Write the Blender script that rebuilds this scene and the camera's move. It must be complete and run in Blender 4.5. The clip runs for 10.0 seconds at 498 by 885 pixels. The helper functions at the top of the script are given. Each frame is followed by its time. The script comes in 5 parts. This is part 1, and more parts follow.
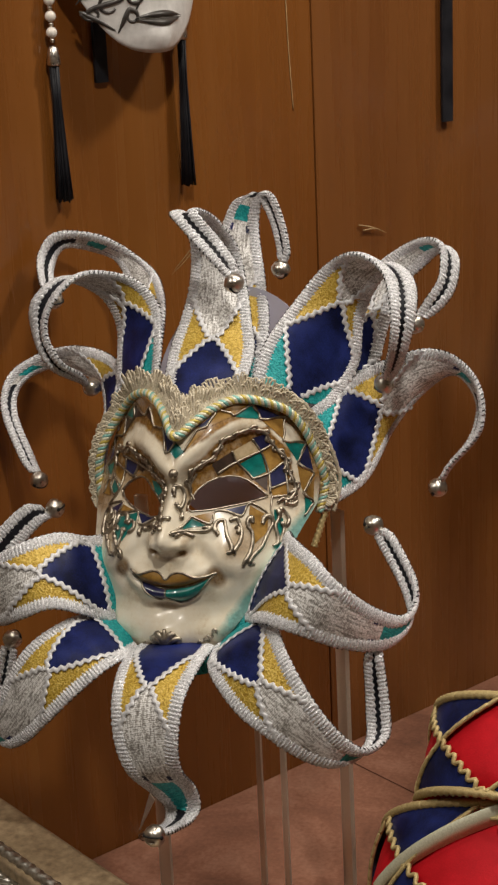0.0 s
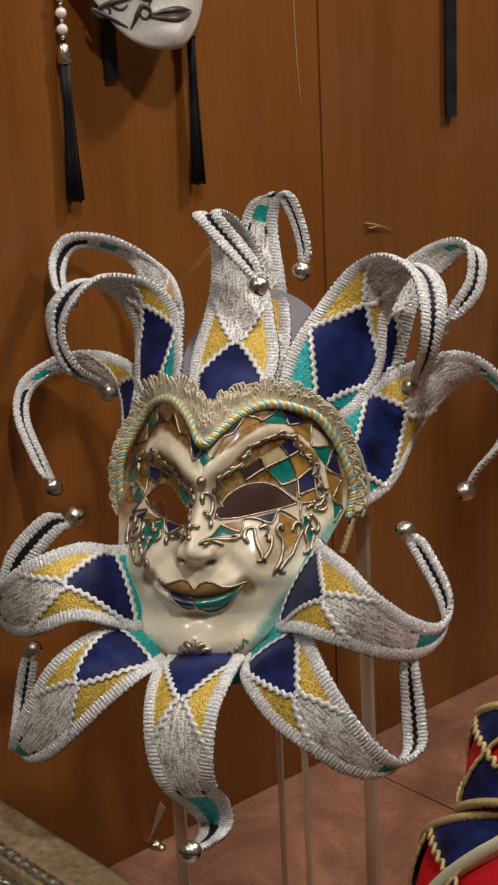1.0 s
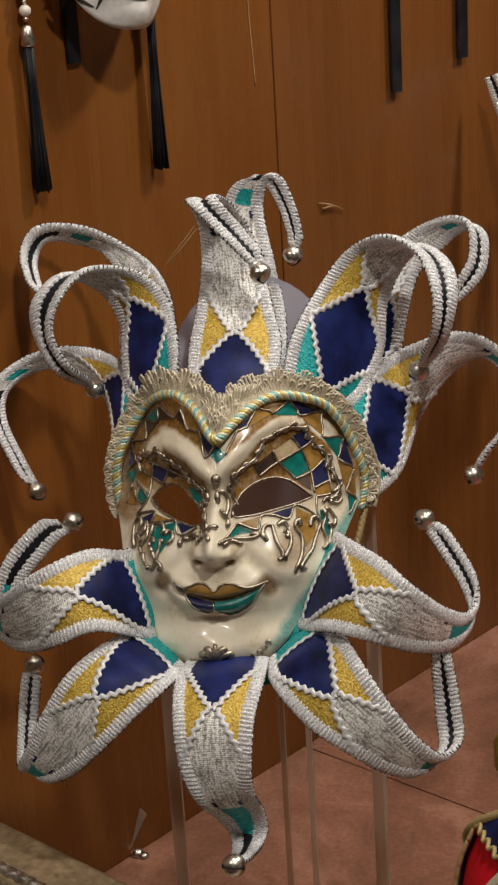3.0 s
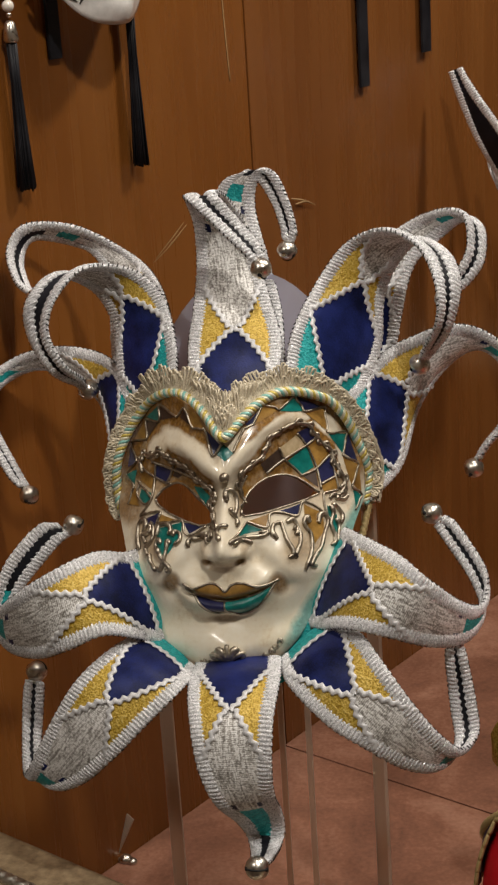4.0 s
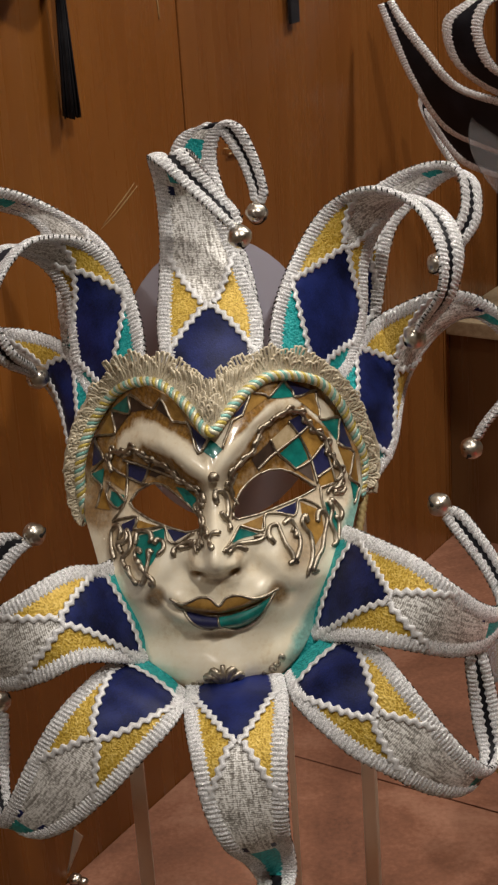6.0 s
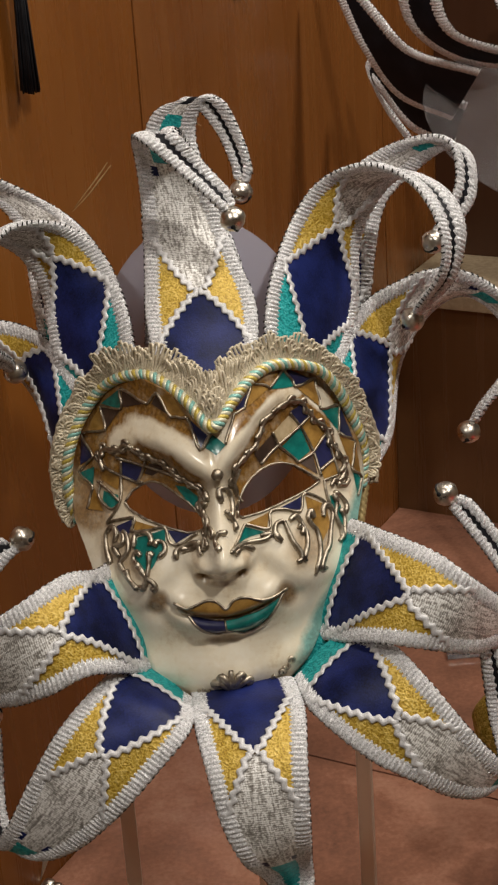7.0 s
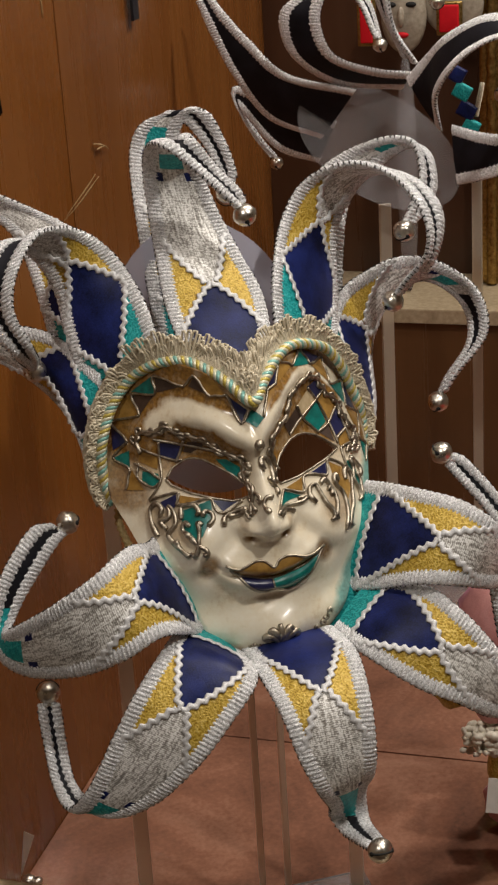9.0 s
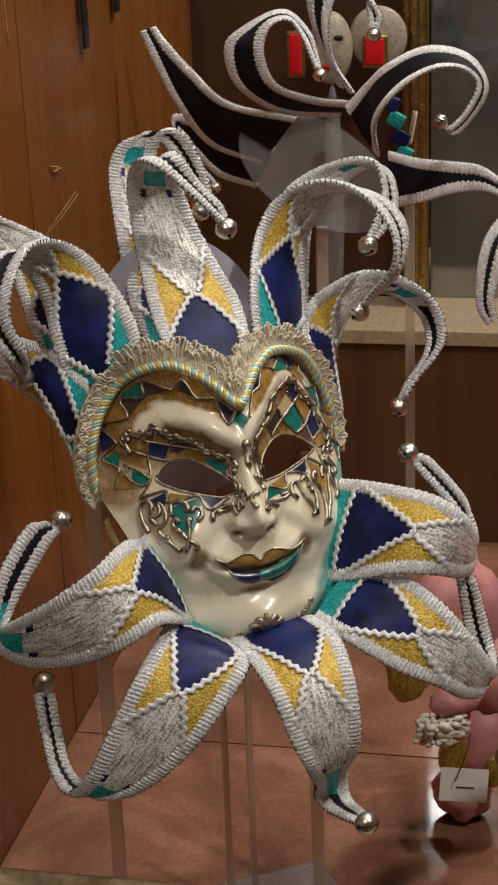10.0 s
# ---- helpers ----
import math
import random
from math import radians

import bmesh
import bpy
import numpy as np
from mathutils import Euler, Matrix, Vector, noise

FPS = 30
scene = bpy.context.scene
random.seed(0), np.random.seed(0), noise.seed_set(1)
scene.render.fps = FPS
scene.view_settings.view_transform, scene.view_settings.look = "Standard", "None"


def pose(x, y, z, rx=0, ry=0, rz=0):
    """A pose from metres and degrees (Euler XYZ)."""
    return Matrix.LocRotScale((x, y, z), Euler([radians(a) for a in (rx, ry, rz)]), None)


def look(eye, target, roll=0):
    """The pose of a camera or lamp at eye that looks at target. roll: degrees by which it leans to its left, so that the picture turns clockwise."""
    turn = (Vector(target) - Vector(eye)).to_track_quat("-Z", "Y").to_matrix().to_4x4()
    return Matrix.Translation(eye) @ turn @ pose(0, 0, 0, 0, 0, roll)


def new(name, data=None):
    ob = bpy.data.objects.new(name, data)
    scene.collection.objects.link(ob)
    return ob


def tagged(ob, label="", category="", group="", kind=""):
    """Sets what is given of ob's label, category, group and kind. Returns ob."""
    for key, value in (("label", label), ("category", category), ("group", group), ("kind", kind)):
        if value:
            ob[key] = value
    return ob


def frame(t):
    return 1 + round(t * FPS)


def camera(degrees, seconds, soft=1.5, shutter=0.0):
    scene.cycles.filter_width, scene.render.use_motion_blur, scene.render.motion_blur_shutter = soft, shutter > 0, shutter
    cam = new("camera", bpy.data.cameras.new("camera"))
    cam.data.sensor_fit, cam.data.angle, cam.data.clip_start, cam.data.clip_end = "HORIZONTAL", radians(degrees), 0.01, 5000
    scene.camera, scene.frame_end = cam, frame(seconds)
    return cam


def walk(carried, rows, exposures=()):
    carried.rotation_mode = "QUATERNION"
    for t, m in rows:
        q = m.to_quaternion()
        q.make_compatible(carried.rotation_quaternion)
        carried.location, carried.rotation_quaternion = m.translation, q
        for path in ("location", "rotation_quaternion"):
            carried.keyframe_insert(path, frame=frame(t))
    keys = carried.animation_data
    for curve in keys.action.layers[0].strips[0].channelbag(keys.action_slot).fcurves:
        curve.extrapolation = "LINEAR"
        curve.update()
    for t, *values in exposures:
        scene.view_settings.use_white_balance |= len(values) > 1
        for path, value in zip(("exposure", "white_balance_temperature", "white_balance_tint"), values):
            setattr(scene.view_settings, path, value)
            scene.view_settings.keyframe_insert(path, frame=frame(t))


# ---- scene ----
cam = camera(17.2, 10.0, soft=2.3)
PATH = [
    (0, (0.4392, -1.0509, 0.7302), (-0.2144, 0.7454, 0.1418), -2.52),
    (0.5, (0.4105, -1.0493, 0.7329), (-0.2149, 0.7557, 0.1407), -2.49),
    (1, (0.3757, -1.0452, 0.7366), (-0.2160, 0.7678, 0.1342), -2.54),
    (1.5, (0.3398, -1.0373, 0.7409), (-0.2132, 0.7848, 0.1291), -2.57),
    (2, (0.3086, -1.0312, 0.7417), (-0.1986, 0.8006, 0.1194), -2.86),
    (2.5, (0.2750, -1.0316, 0.7400), (-0.1763, 0.8114, 0.1078), -3.20),
    (4, (0.1717, -1.0323, 0.7372), (-0.1077, 0.8409, 0.0947), -3.57),
    (4.5, (0.1332, -1.0270, 0.7334), (-0.0914, 0.8496, 0.0792), -3.71),
    (5, (0.1080, -1.0077, 0.7332), (-0.0630, 0.8682, 0.0609), -3.86),
    (5.5, (0.0840, -0.9578, 0.7341), (-0.0415, 0.9121, 0.0355), -3.74),
    (7, (-0.0094, -0.8512, 0.7405), (0.0543, 0.9862, -0.0467), -3.80),
    (7.5, (-0.0622, -0.8593, 0.7440), (0.0955, 0.9691, -0.0508), -3.71),
    (8, (-0.1150, -0.8801, 0.7448), (0.1307, 0.9400, -0.0471), -3.85),
    (8.5, (-0.1714, -0.9035, 0.7436), (0.1686, 0.9085, -0.0316), -3.86),
    (9, (-0.2279, -0.9197, 0.7424), (0.2118, 0.8822, -0.0058), -3.56),
    (9.5, (-0.2770, -0.9373, 0.7475), (0.2502, 0.8520, 0.0260), -3.02),
    (10, (-0.3166, -0.9607, 0.7460), (0.2780, 0.8104, 0.0321), -2.27),
]
walk(cam, [(t, look(eye, target, roll)) for t, eye, target, roll in PATH])

# ---- light and exposure ----
scene.view_settings.exposure = -0.66
world = bpy.data.worlds.new("world")
scene.world = world
world.use_nodes = True
world.node_tree.nodes["Background"].inputs[0].default_value = (1.0, 0.86, 0.72, 1)
world.node_tree.nodes["Background"].inputs[1].default_value = 0.04


def lamp(name, eye, target, size, watts, colour):
    data = bpy.data.lights.new(name, "AREA")
    data.shape, data.size, data.energy, data.color = "DISK", size, watts, colour
    ob = new(name, data)
    ob.matrix_world = look(eye, target)
    return tagged(ob, "warm ceiling spotlight over the display", "lamp", kind="structure")


lamp("spot_lamp", (0.55, -0.75, 1.75), (0.0, 0.1, 0.3), 0.10, 19, (1.0, 0.93, 0.84))
lamp("spot_lamp", (-0.75, -0.95, 1.80), (0.0, 0.1, 0.3), 0.16, 10, (1.0, 0.93, 0.85))
lamp("spot_lamp", (0.15, 0.10, 1.78), (0.0, 0.2, 0.2), 0.18, 7, (1.0, 0.92, 0.82))
lamp("spot_lamp", (0.95, 0.45, 1.78), (0.5, 0.6, 0.3), 0.18, 24, (1.0, 0.92, 0.82))

# ---- the case's own directions: ALONG runs beside the wood wall, OFF away from it ----
ALONG = Vector((0.5103, 0.86, 0))
OFF = Vector((0.86, -0.5103, 0))
WALL0 = Vector((-0.066, 0.407, 0))
FLOOR = -0.105


def case(a, o, z):
    """A place by its distance along the wood wall, off it, and its height."""
    p = WALL0 + ALONG * a + OFF * o
    return Vector((p.x, p.y, z))


# ---- materials ----
class Nodes:
    """A small builder for node materials."""

    def __init__(self, name):
        self.mat = bpy.data.materials.new(name)
        self.mat.use_nodes = True
        self.tree = self.mat.node_tree
        self.bsdf = self.tree.nodes["Principled BSDF"]
        self.coord = self.tree.nodes.new("ShaderNodeTexCoord")

    def put(self, name, value):
        socket = self.bsdf.inputs[name]
        if isinstance(value, bpy.types.NodeSocket):
            self.tree.links.new(value, socket)
        else:
            socket.default_value = value
        return self

    def link(self, a, b):
        self.tree.links.new(a, b)

    def mapping(self, scale=(1, 1, 1), rot=(0, 0, 0), uv=False):
        m = self.tree.nodes.new("ShaderNodeMapping")
        m.inputs["Scale"].default_value = scale
        m.inputs["Rotation"].default_value = rot
        self.link(self.coord.outputs["UV" if uv else "Object"], m.inputs["Vector"])
        return m.outputs[0]

    def noise(self, scale, detail=4, rough=0.55, vec=None, distortion=0.0):
        n = self.tree.nodes.new("ShaderNodeTexNoise")
        n.inputs["Scale"].default_value = scale
        n.inputs["Detail"].default_value = detail
        n.inputs["Roughness"].default_value = rough
        n.inputs["Distortion"].default_value = distortion
        self.link(vec or self.coord.outputs["Object"], n.inputs["Vector"])
        return n.outputs[0]

    def voronoi(self, scale, vec=None, feature="F1"):
        n = self.tree.nodes.new("ShaderNodeTexVoronoi")
        n.feature = feature
        n.inputs["Scale"].default_value = scale
        self.link(vec or self.coord.outputs["Object"], n.inputs["Vector"])
        return n

    def wave(self, scale, vec, distortion=0.0, direction="X", detail=2.0):
        n = self.tree.nodes.new("ShaderNodeTexWave")
        n.bands_direction = direction
        n.inputs["Scale"].default_value = scale
        n.inputs["Distortion"].default_value = distortion
        n.inputs["Detail"].default_value = detail
        self.link(vec, n.inputs["Vector"])
        return n.outputs[1]

    def ramp(self, fac, *stops):
        r = self.tree.nodes.new("ShaderNodeValToRGB")
        el = r.color_ramp.elements
        while len(el) < len(stops):
            el.new(0.5)
        for e, (p, c) in zip(el, stops):
            e.position = p
            e.color = (c[0], c[1], c[2], 1) if not isinstance(c, (int, float)) else (c, c, c, 1)
        self.link(fac, r.inputs[0])
        return r.outputs[0]

    def mix(self, fac, a, b, blend="MIX"):
        m = self.tree.nodes.new("ShaderNodeMix")
        m.data_type, m.blend_type = "RGBA", blend
        for sock, v in ((m.inputs[0], fac), (m.inputs[6], a), (m.inputs[7], b)):
            if isinstance(v, bpy.types.NodeSocket):
                self.link(v, sock)
            else:
                sock.default_value = v if isinstance(v, (int, float)) else (v[0], v[1], v[2], 1)
        return m.outputs[2]

    def math(self, op, a, b=0.0):
        m = self.tree.nodes.new("ShaderNodeMath")
        m.operation = op
        for sock, v in zip(m.inputs, (a, b)):
            if isinstance(v, bpy.types.NodeSocket):
                self.link(v, sock)
            else:
                sock.default_value = v
        return m.outputs[0]

    def attribute(self, name):
        a = self.tree.nodes.new("ShaderNodeAttribute")
        a.attribute_name = name
        return a.outputs["Fac"]

    def random(self):
        return self.tree.nodes.new("ShaderNodeObjectInfo").outputs["Random"]

    def bump(self, height, strength=0.3, distance=0.001):
        b = self.tree.nodes.new("ShaderNodeBump")
        b.inputs["Strength"].default_value = strength
        b.inputs["Distance"].default_value = distance
        self.link(height, b.inputs["Height"])
        self.link(b.outputs[0], self.bsdf.inputs["Normal"])
        return self


def wood(name, dark, mid, light, gloss=0.32, grain=(60, 60, 2.0)):
    n = Nodes(name)
    vec = n.mapping(grain)
    big = n.noise(1.0, 5, 0.6, n.mapping((5, 5, 0.9)), 0.4)
    fine = n.noise(1.0, 6, 0.65, vec, 0.3)
    col = n.ramp(n.mix(0.22, big, fine), (0.30, dark), (0.5, mid), (0.72, light))
    n.put("Base Color", col)
    n.put("Roughness", n.ramp(fine, (0.3, gloss - 0.06), (0.7, gloss + 0.12)))
    n.bump(fine, 0.12, 0.0006)
    return n.mat


WOOD_WALL = wood("honey brown veneer", (0.145, 0.046, 0.008), (0.208, 0.072, 0.013), (0.27, 0.104, 0.021), 0.24)
WOOD_WALL_DEEP = wood("deep brown veneer", (0.14, 0.046, 0.011), (0.205, 0.075, 0.018), (0.27, 0.108, 0.029), 0.24)
WOOD_DARK = wood("dark stained wood", (0.030, 0.011, 0.006), (0.055, 0.022, 0.010), (0.085, 0.036, 0.016))
WOOD_SHELF = wood("brown shelf wood", (0.085, 0.038, 0.014), (0.12, 0.056, 0.022), (0.16, 0.078, 0.034), 0.2)


def floor_material():
    n = Nodes("polished red brown board")
    big = n.noise(9.0, 5, 0.6, None, 0.6)
    fine = n.noise(220.0, 4, 0.6)
    n.put("Base Color", n.ramp(n.mix(0.25, big, fine), (0.32, (0.14, 0.068, 0.047)), (0.5, (0.27, 0.125, 0.080)), (0.68, (0.42, 0.22, 0.15))))
    n.put("Roughness", n.ramp(big, (0.3, 0.04), (0.7, 0.13)))
    n.bump(fine, 0.05, 0.0004)
    return n.mat


FLOOR_MAT = floor_material()


def silver_thread():
    n = Nodes("silver metallic thread")
    fine = n.noise(1250, 3, 0.75)
    spark = n.voronoi(900).outputs["Color"]
    n.put("Base Color", n.ramp(fine, (0.35, (0.46, 0.46, 0.48)), (0.46, (0.82, 0.82, 0.84)), (0.58, (0.98, 0.98, 0.99))))
    n.put("Metallic", 0.30)
    n.put("Roughness", n.ramp(spark, (0.2, 0.10), (0.6, 0.50)))
    n.bump(fine, 1.0, 0.0010)
    return n.mat


SILVER = silver_thread()


def rickrack(name, a, b):
    n = Nodes(name)
    fine = n.noise(1300, 3, 0.7)
    n.put("Base Color", n.ramp(fine, (0.3, a), (0.7, b)))
    n.put("Metallic", 0.25)
    n.put("Roughness", 0.5)
    n.bump(fine, 0.5, 0.0005)
    return n.mat


TRIM = rickrack("silver white rickrack", (0.55, 0.55, 0.56), (0.86, 0.86, 0.87))
GOLD_TRIM = rickrack("gold rickrack", (0.42, 0.30, 0.11), (0.75, 0.60, 0.30))


def velvet(name, deep, lit, sheen=0.35, rough=0.42):
    n = Nodes(name)
    big = n.noise(40, 4, 0.6)
    fine = n.noise(900, 3, 0.6)
    n.put("Base Color", n.ramp(n.mix(0.3, big, fine), (0.38, deep), (0.64, lit)))
    n.put("Roughness", rough)
    n.put("Specular IOR Level", 0.22)
    n.put("Sheen Weight", sheen)
    n.put("Sheen Tint", (lit[0], lit[1], min(1, lit[2] * 2), 1))
    n.bump(n.mix(0.5, big, fine), 0.25, 0.0012)
    return n.mat


NAVY = velvet("navy blue satin velvet", (0.003, 0.005, 0.028), (0.015, 0.026, 0.145), 0.0, 0.40)
BLACK = velvet("black velvet", (0.004, 0.004, 0.006), (0.012, 0.012, 0.018), 0.10, 0.6)
RED = velvet("red velvet", (0.48, 0.004, 0.010), (0.64, 0.008, 0.018), 0.10, 0.6)
CHARCOAL = velvet("black cord silk", (0.006, 0.006, 0.008), (0.022, 0.022, 0.026), 0.1, 0.45)


def brocade(name, deep, mid, lit, metal=0.35):
    n = Nodes(name)
    swirl = n.noise(170, 3, 0.5, None, 3.0)
    fleck = n.voronoi(700).outputs["Distance"]
    n.put("Base Color", n.ramp(n.mix(0.3, swirl, fleck), (0.30, deep), (0.48, mid), (0.68, lit)))
    n.put("Metallic", metal)
    n.put("Roughness", n.ramp(fleck, (0.1, 0.22), (0.5, 0.5)))
    n.bump(n.mix(0.35, swirl, fleck), 0.8, 0.0012)
    return n.mat


YELLOW = brocade("yellow gold brocade", (0.34, 0.20, 0.018), (0.56, 0.37, 0.045), (0.78, 0.58, 0.16), 0.2)
TEAL = brocade("turquoise brocade", (0.0, 0.17, 0.175), (0.0, 0.32, 0.33), (0.05, 0.50, 0.50), 0.15)


def lace_panel():
    n = Nodes("silver mesh over grey cloth")
    uv = n.mapping((1, 1, 1), uv=True)
    rows = n.wave(26, uv, 5.0, "X", 3)
    streak = n.noise(1.0, 3, 0.6, n.mapping((4, 26, 1), uv=True), 1.6)
    holes = n.noise(650, 2, 0.5)
    both = n.mix(0.42, n.mix(0.86, rows, streak), holes)
    n.put("Base Color", n.ramp(both, (0.38, (0.20, 0.185, 0.165)), (0.47, (0.46, 0.44, 0.41)), (0.56, (0.93, 0.92, 0.90))))
    n.put("Metallic", 0.12)
    n.put("Roughness", 0.55)
    n.bump(both, 0.8, 0.0010)
    return n.mat


LACE = lace_panel()


def metal(name, a, b, rough=0.25, bump=0.2):
    n = Nodes(name)
    tone = n.noise(260, 4, 0.6)
    n.put("Base Color", n.ramp(tone, (0.3, a), (0.65, b)))
    n.put("Metallic", 1.0)
    n.put("Roughness", n.ramp(tone, (0.3, rough), (0.7, rough + 0.15)))
    n.bump(tone, bump, 0.0004)
    return n.mat


NICKEL = metal("scuffed nickel", (0.50, 0.46, 0.40), (0.78, 0.73, 0.65), 0.24)
PEWTER = metal("antique silver relief paint", (0.20, 0.16, 0.12), (0.56, 0.50, 0.40), 0.34, 0.4)
GILT = metal("worn gilt", (0.20, 0.12, 0.035), (0.50, 0.34, 0.12), 0.3, 0.4)
DARK = Nodes("dark gap").put("Base Color", (0.004, 0.004, 0.004, 1)).put("Roughness", 0.8).mat


def cord(name, a, b, shine=0.25):
    n = Nodes(name)
    fine = n.noise(900, 3, 0.6)
    n.put("Base Color", n.ramp(fine, (0.3, a), (0.7, b)))
    n.put("Metallic", shine)
    n.put("Roughness", 0.4)
    n.bump(fine, 0.4, 0.0004)
    return n.mat


CORD_CREAM = cord("cream silk cord", (0.60, 0.58, 0.42), (0.82, 0.80, 0.62))
CORD_TEAL = cord("pale turquoise silk cord", (0.16, 0.42, 0.38), (0.34, 0.62, 0.55))
CORD_GOLD = cord("yellow gold silk cord", (0.46, 0.34, 0.05), (0.70, 0.58, 0.16))
FRINGE = cord("champagne fringe thread", (0.46, 0.39, 0.27), (0.80, 0.72, 0.56), 0.12)


def mask_paint():
    n = Nodes("ivory lacquer with antique gold and turquoise")
    blot = n.noise(55, 5, 0.6)
    fine = n.noise(420, 4, 0.6)
    ivory = n.ramp(n.mix(0.3, blot, fine), (0.27, (0.64, 0.50, 0.31)), (0.43, (0.82, 0.73, 0.56)), (0.65, (0.86, 0.80, 0.66)))
    gold = n.ramp(fine, (0.3, (0.13, 0.058, 0.012)), (0.7, (0.36, 0.19, 0.045)))
    teal = n.ramp(fine, (0.3, (0.02, 0.22, 0.22)), (0.7, (0.10, 0.42, 0.40)))
    split = n.tree.nodes.new("ShaderNodeSeparateXYZ")
    n.link(n.coord.outputs["Object"], split.inputs[0])
    z = split.outputs[2]
    x = n.math("ADD", split.outputs[0], n.math("MULTIPLY", n.math("SUBTRACT", z, 0.33), -0.045))
    q = n.math("ABSOLUTE", x)
    worn = n.noise(130, 5, 0.65)

    def spot(cq, cz, rq, rz, turn=0.0, core=0.25, across=None):
        """A soft oval of paint: 1 in its middle, 0 past its edge."""
        dq, dz = n.math("SUBTRACT", across or q, cq), n.math("SUBTRACT", z, cz)
        c, s_ = math.cos(radians(turn)), math.sin(radians(turn))
        u = n.math("ADD", n.math("MULTIPLY", dq, c / rq), n.math("MULTIPLY", dz, s_ / rq))
        w = n.math("ADD", n.math("MULTIPLY", dq, -s_ / rz), n.math("MULTIPLY", dz, c / rz))
        d = n.math("ADD", n.math("MULTIPLY", u, u), n.math("MULTIPLY", w, w))
        d = n.math("ADD", d, n.math("MULTIPLY", n.math("SUBTRACT", worn, 0.5), 0.7))
        return n.ramp(d, (core, 1.0), (1.0, 0.0))

    gild = n.math("MULTIPLY", n.ramp(n.math("MULTIPLY", z, 2.0), (0.654, 0.0), (0.690, 1.0)), n.ramp(n.math("MULTIPLY", q, 10.0), (0.035, 0.15), (0.11, 1.0)))
    for cx, cz, rx, rz, turn in ((-0.016, 0.3700, 0.018, 0.0085, -38), (-0.035, 0.3765, 0.019, 0.0090, -8), (-0.054, 0.3690, 0.013, 0.0065, 45),
                                 (0.013, 0.3745, 0.016, 0.0060, 40), (0.029, 0.3855, 0.013, 0.0055, 30), (0.045, 0.3885, 0.013, 0.0050, -8), (0.063, 0.3765, 0.016, 0.0048, -48), (0.078, 0.3490, 0.022, 0.0050, -68)):
        gild = n.math("MULTIPLY", gild, n.math("SUBTRACT", 1.0, spot(cx, cz, rx, rz, turn, 0.45, x)))
    for oval, k in ((spot(0.0115, 0.3065, 0.0045, 0.0032), 0.9), (spot(0.0145, 0.318, 0.003, 0.007, 0), 0.45), (spot(0.037, 0.2900, 0.007, 0.010, 25), 0.9), (spot(0.055, 0.314, 0.020, 0.016), 0.6),
                    (spot(-0.080, 0.328, 0.020, 0.018, 0, 0.4, x), 0.85), (spot(0.0, 0.3025, 0.010, 0.003), 0.5), (spot(0.0, 0.2665, 0.012, 0.003), 0.5)):
        gild = n.math("MAXIMUM", gild, n.math("MULTIPLY", oval, k))
    gild = n.math("MULTIPLY", gild, n.ramp(worn, (0.32, 0.72), (0.52, 1.0)))
    tint = n.math("MAXIMUM", spot(0.058, 0.262, 0.036, 0.0115, 58), spot(0.082, 0.305, 0.030, 0.010, 70, 0.25, x))
    tint = n.math("MULTIPLY", tint, 0.8)
    n.put("Base Color", n.mix(tint, n.mix(gild, ivory, gold), teal))
    n.put("Roughness", n.ramp(blot, (0.3, 0.20), (0.7, 0.34)))
    n.put("Coat Weight", 0.25)
    n.put("Specular IOR Level", 0.35)
    n.put("Coat Roughness", 0.12)
    n.bump(n.mix(0.5, blot, fine), 0.10, 0.0008)
    return n.mat


MASK = mask_paint()


def paint(name, a, b, rough=0.3):
    n = Nodes(name)
    blot = n.noise(160, 4, 0.6)
    n.put("Base Color", n.ramp(blot, (0.3, a), (0.7, b)))
    n.put("Roughness", rough)
    n.put("Coat Weight", 0.3)
    n.bump(blot, 0.15, 0.0006)
    return n.mat


P_NAVY = paint("navy enamel", (0.008, 0.010, 0.045), (0.025, 0.028, 0.10))
P_TEAL = paint("green turquoise enamel", (0.0, 0.085, 0.075), (0.005, 0.22, 0.19))
P_GOLD = paint("ochre gold enamel", (0.20, 0.10, 0.018), (0.42, 0.24, 0.06))
P_CREAM = paint("cream enamel", (0.42, 0.31, 0.17), (0.62, 0.50, 0.32))
P_BROWN = paint("dark umber inside paint", (0.03, 0.016, 0.010), (0.07, 0.038, 0.024), 0.6)
P_WHITE = paint("white lacquer", (0.62, 0.60, 0.57), (0.76, 0.74, 0.71), 0.25)
P_BLACKSCROLL = paint("black glitter paint", (0.02, 0.018, 0.016), (0.07, 0.062, 0.055), 0.35)
PEARL = paint("pearl", (0.68, 0.62, 0.54), (0.82, 0.77, 0.70), 0.2)


def acrylic():
    n = Nodes("clear acrylic")
    n.put("Base Color", (0.93, 0.94, 0.98, 1))
    n.put("Transmission Weight", 0.90)
    n.put("IOR", 1.35)
    n.put("Roughness", n.ramp(n.noise(60, 4, 0.6), (0.4, 0.05), (0.7, 0.14)))
    return n.mat


ACRYLIC = acrylic()
# Clear acrylic; lilac tint and haze stand in for the ambient light it reflects.
PLATE = Nodes("acrylic tinted lilac for reflected light").put("Base Color", (0.78, 0.78, 0.92, 1)).put("Transmission Weight", 0.52).put("Roughness", 0.20).put("IOR", 1.45).mat


# ---- building helpers ----
def part(name, bm, material, parent=None, label="", smooth=True):
    """One mesh object under a thing or a part."""
    me = bpy.data.meshes.new(name)
    bm.to_mesh(me)
    bm.free()
    if material:
        me.materials.append(material)
    if smooth:
        me.shade_smooth()
    ob = new(name, me)
    ob.parent = parent
    return tagged(ob, label) if label else ob


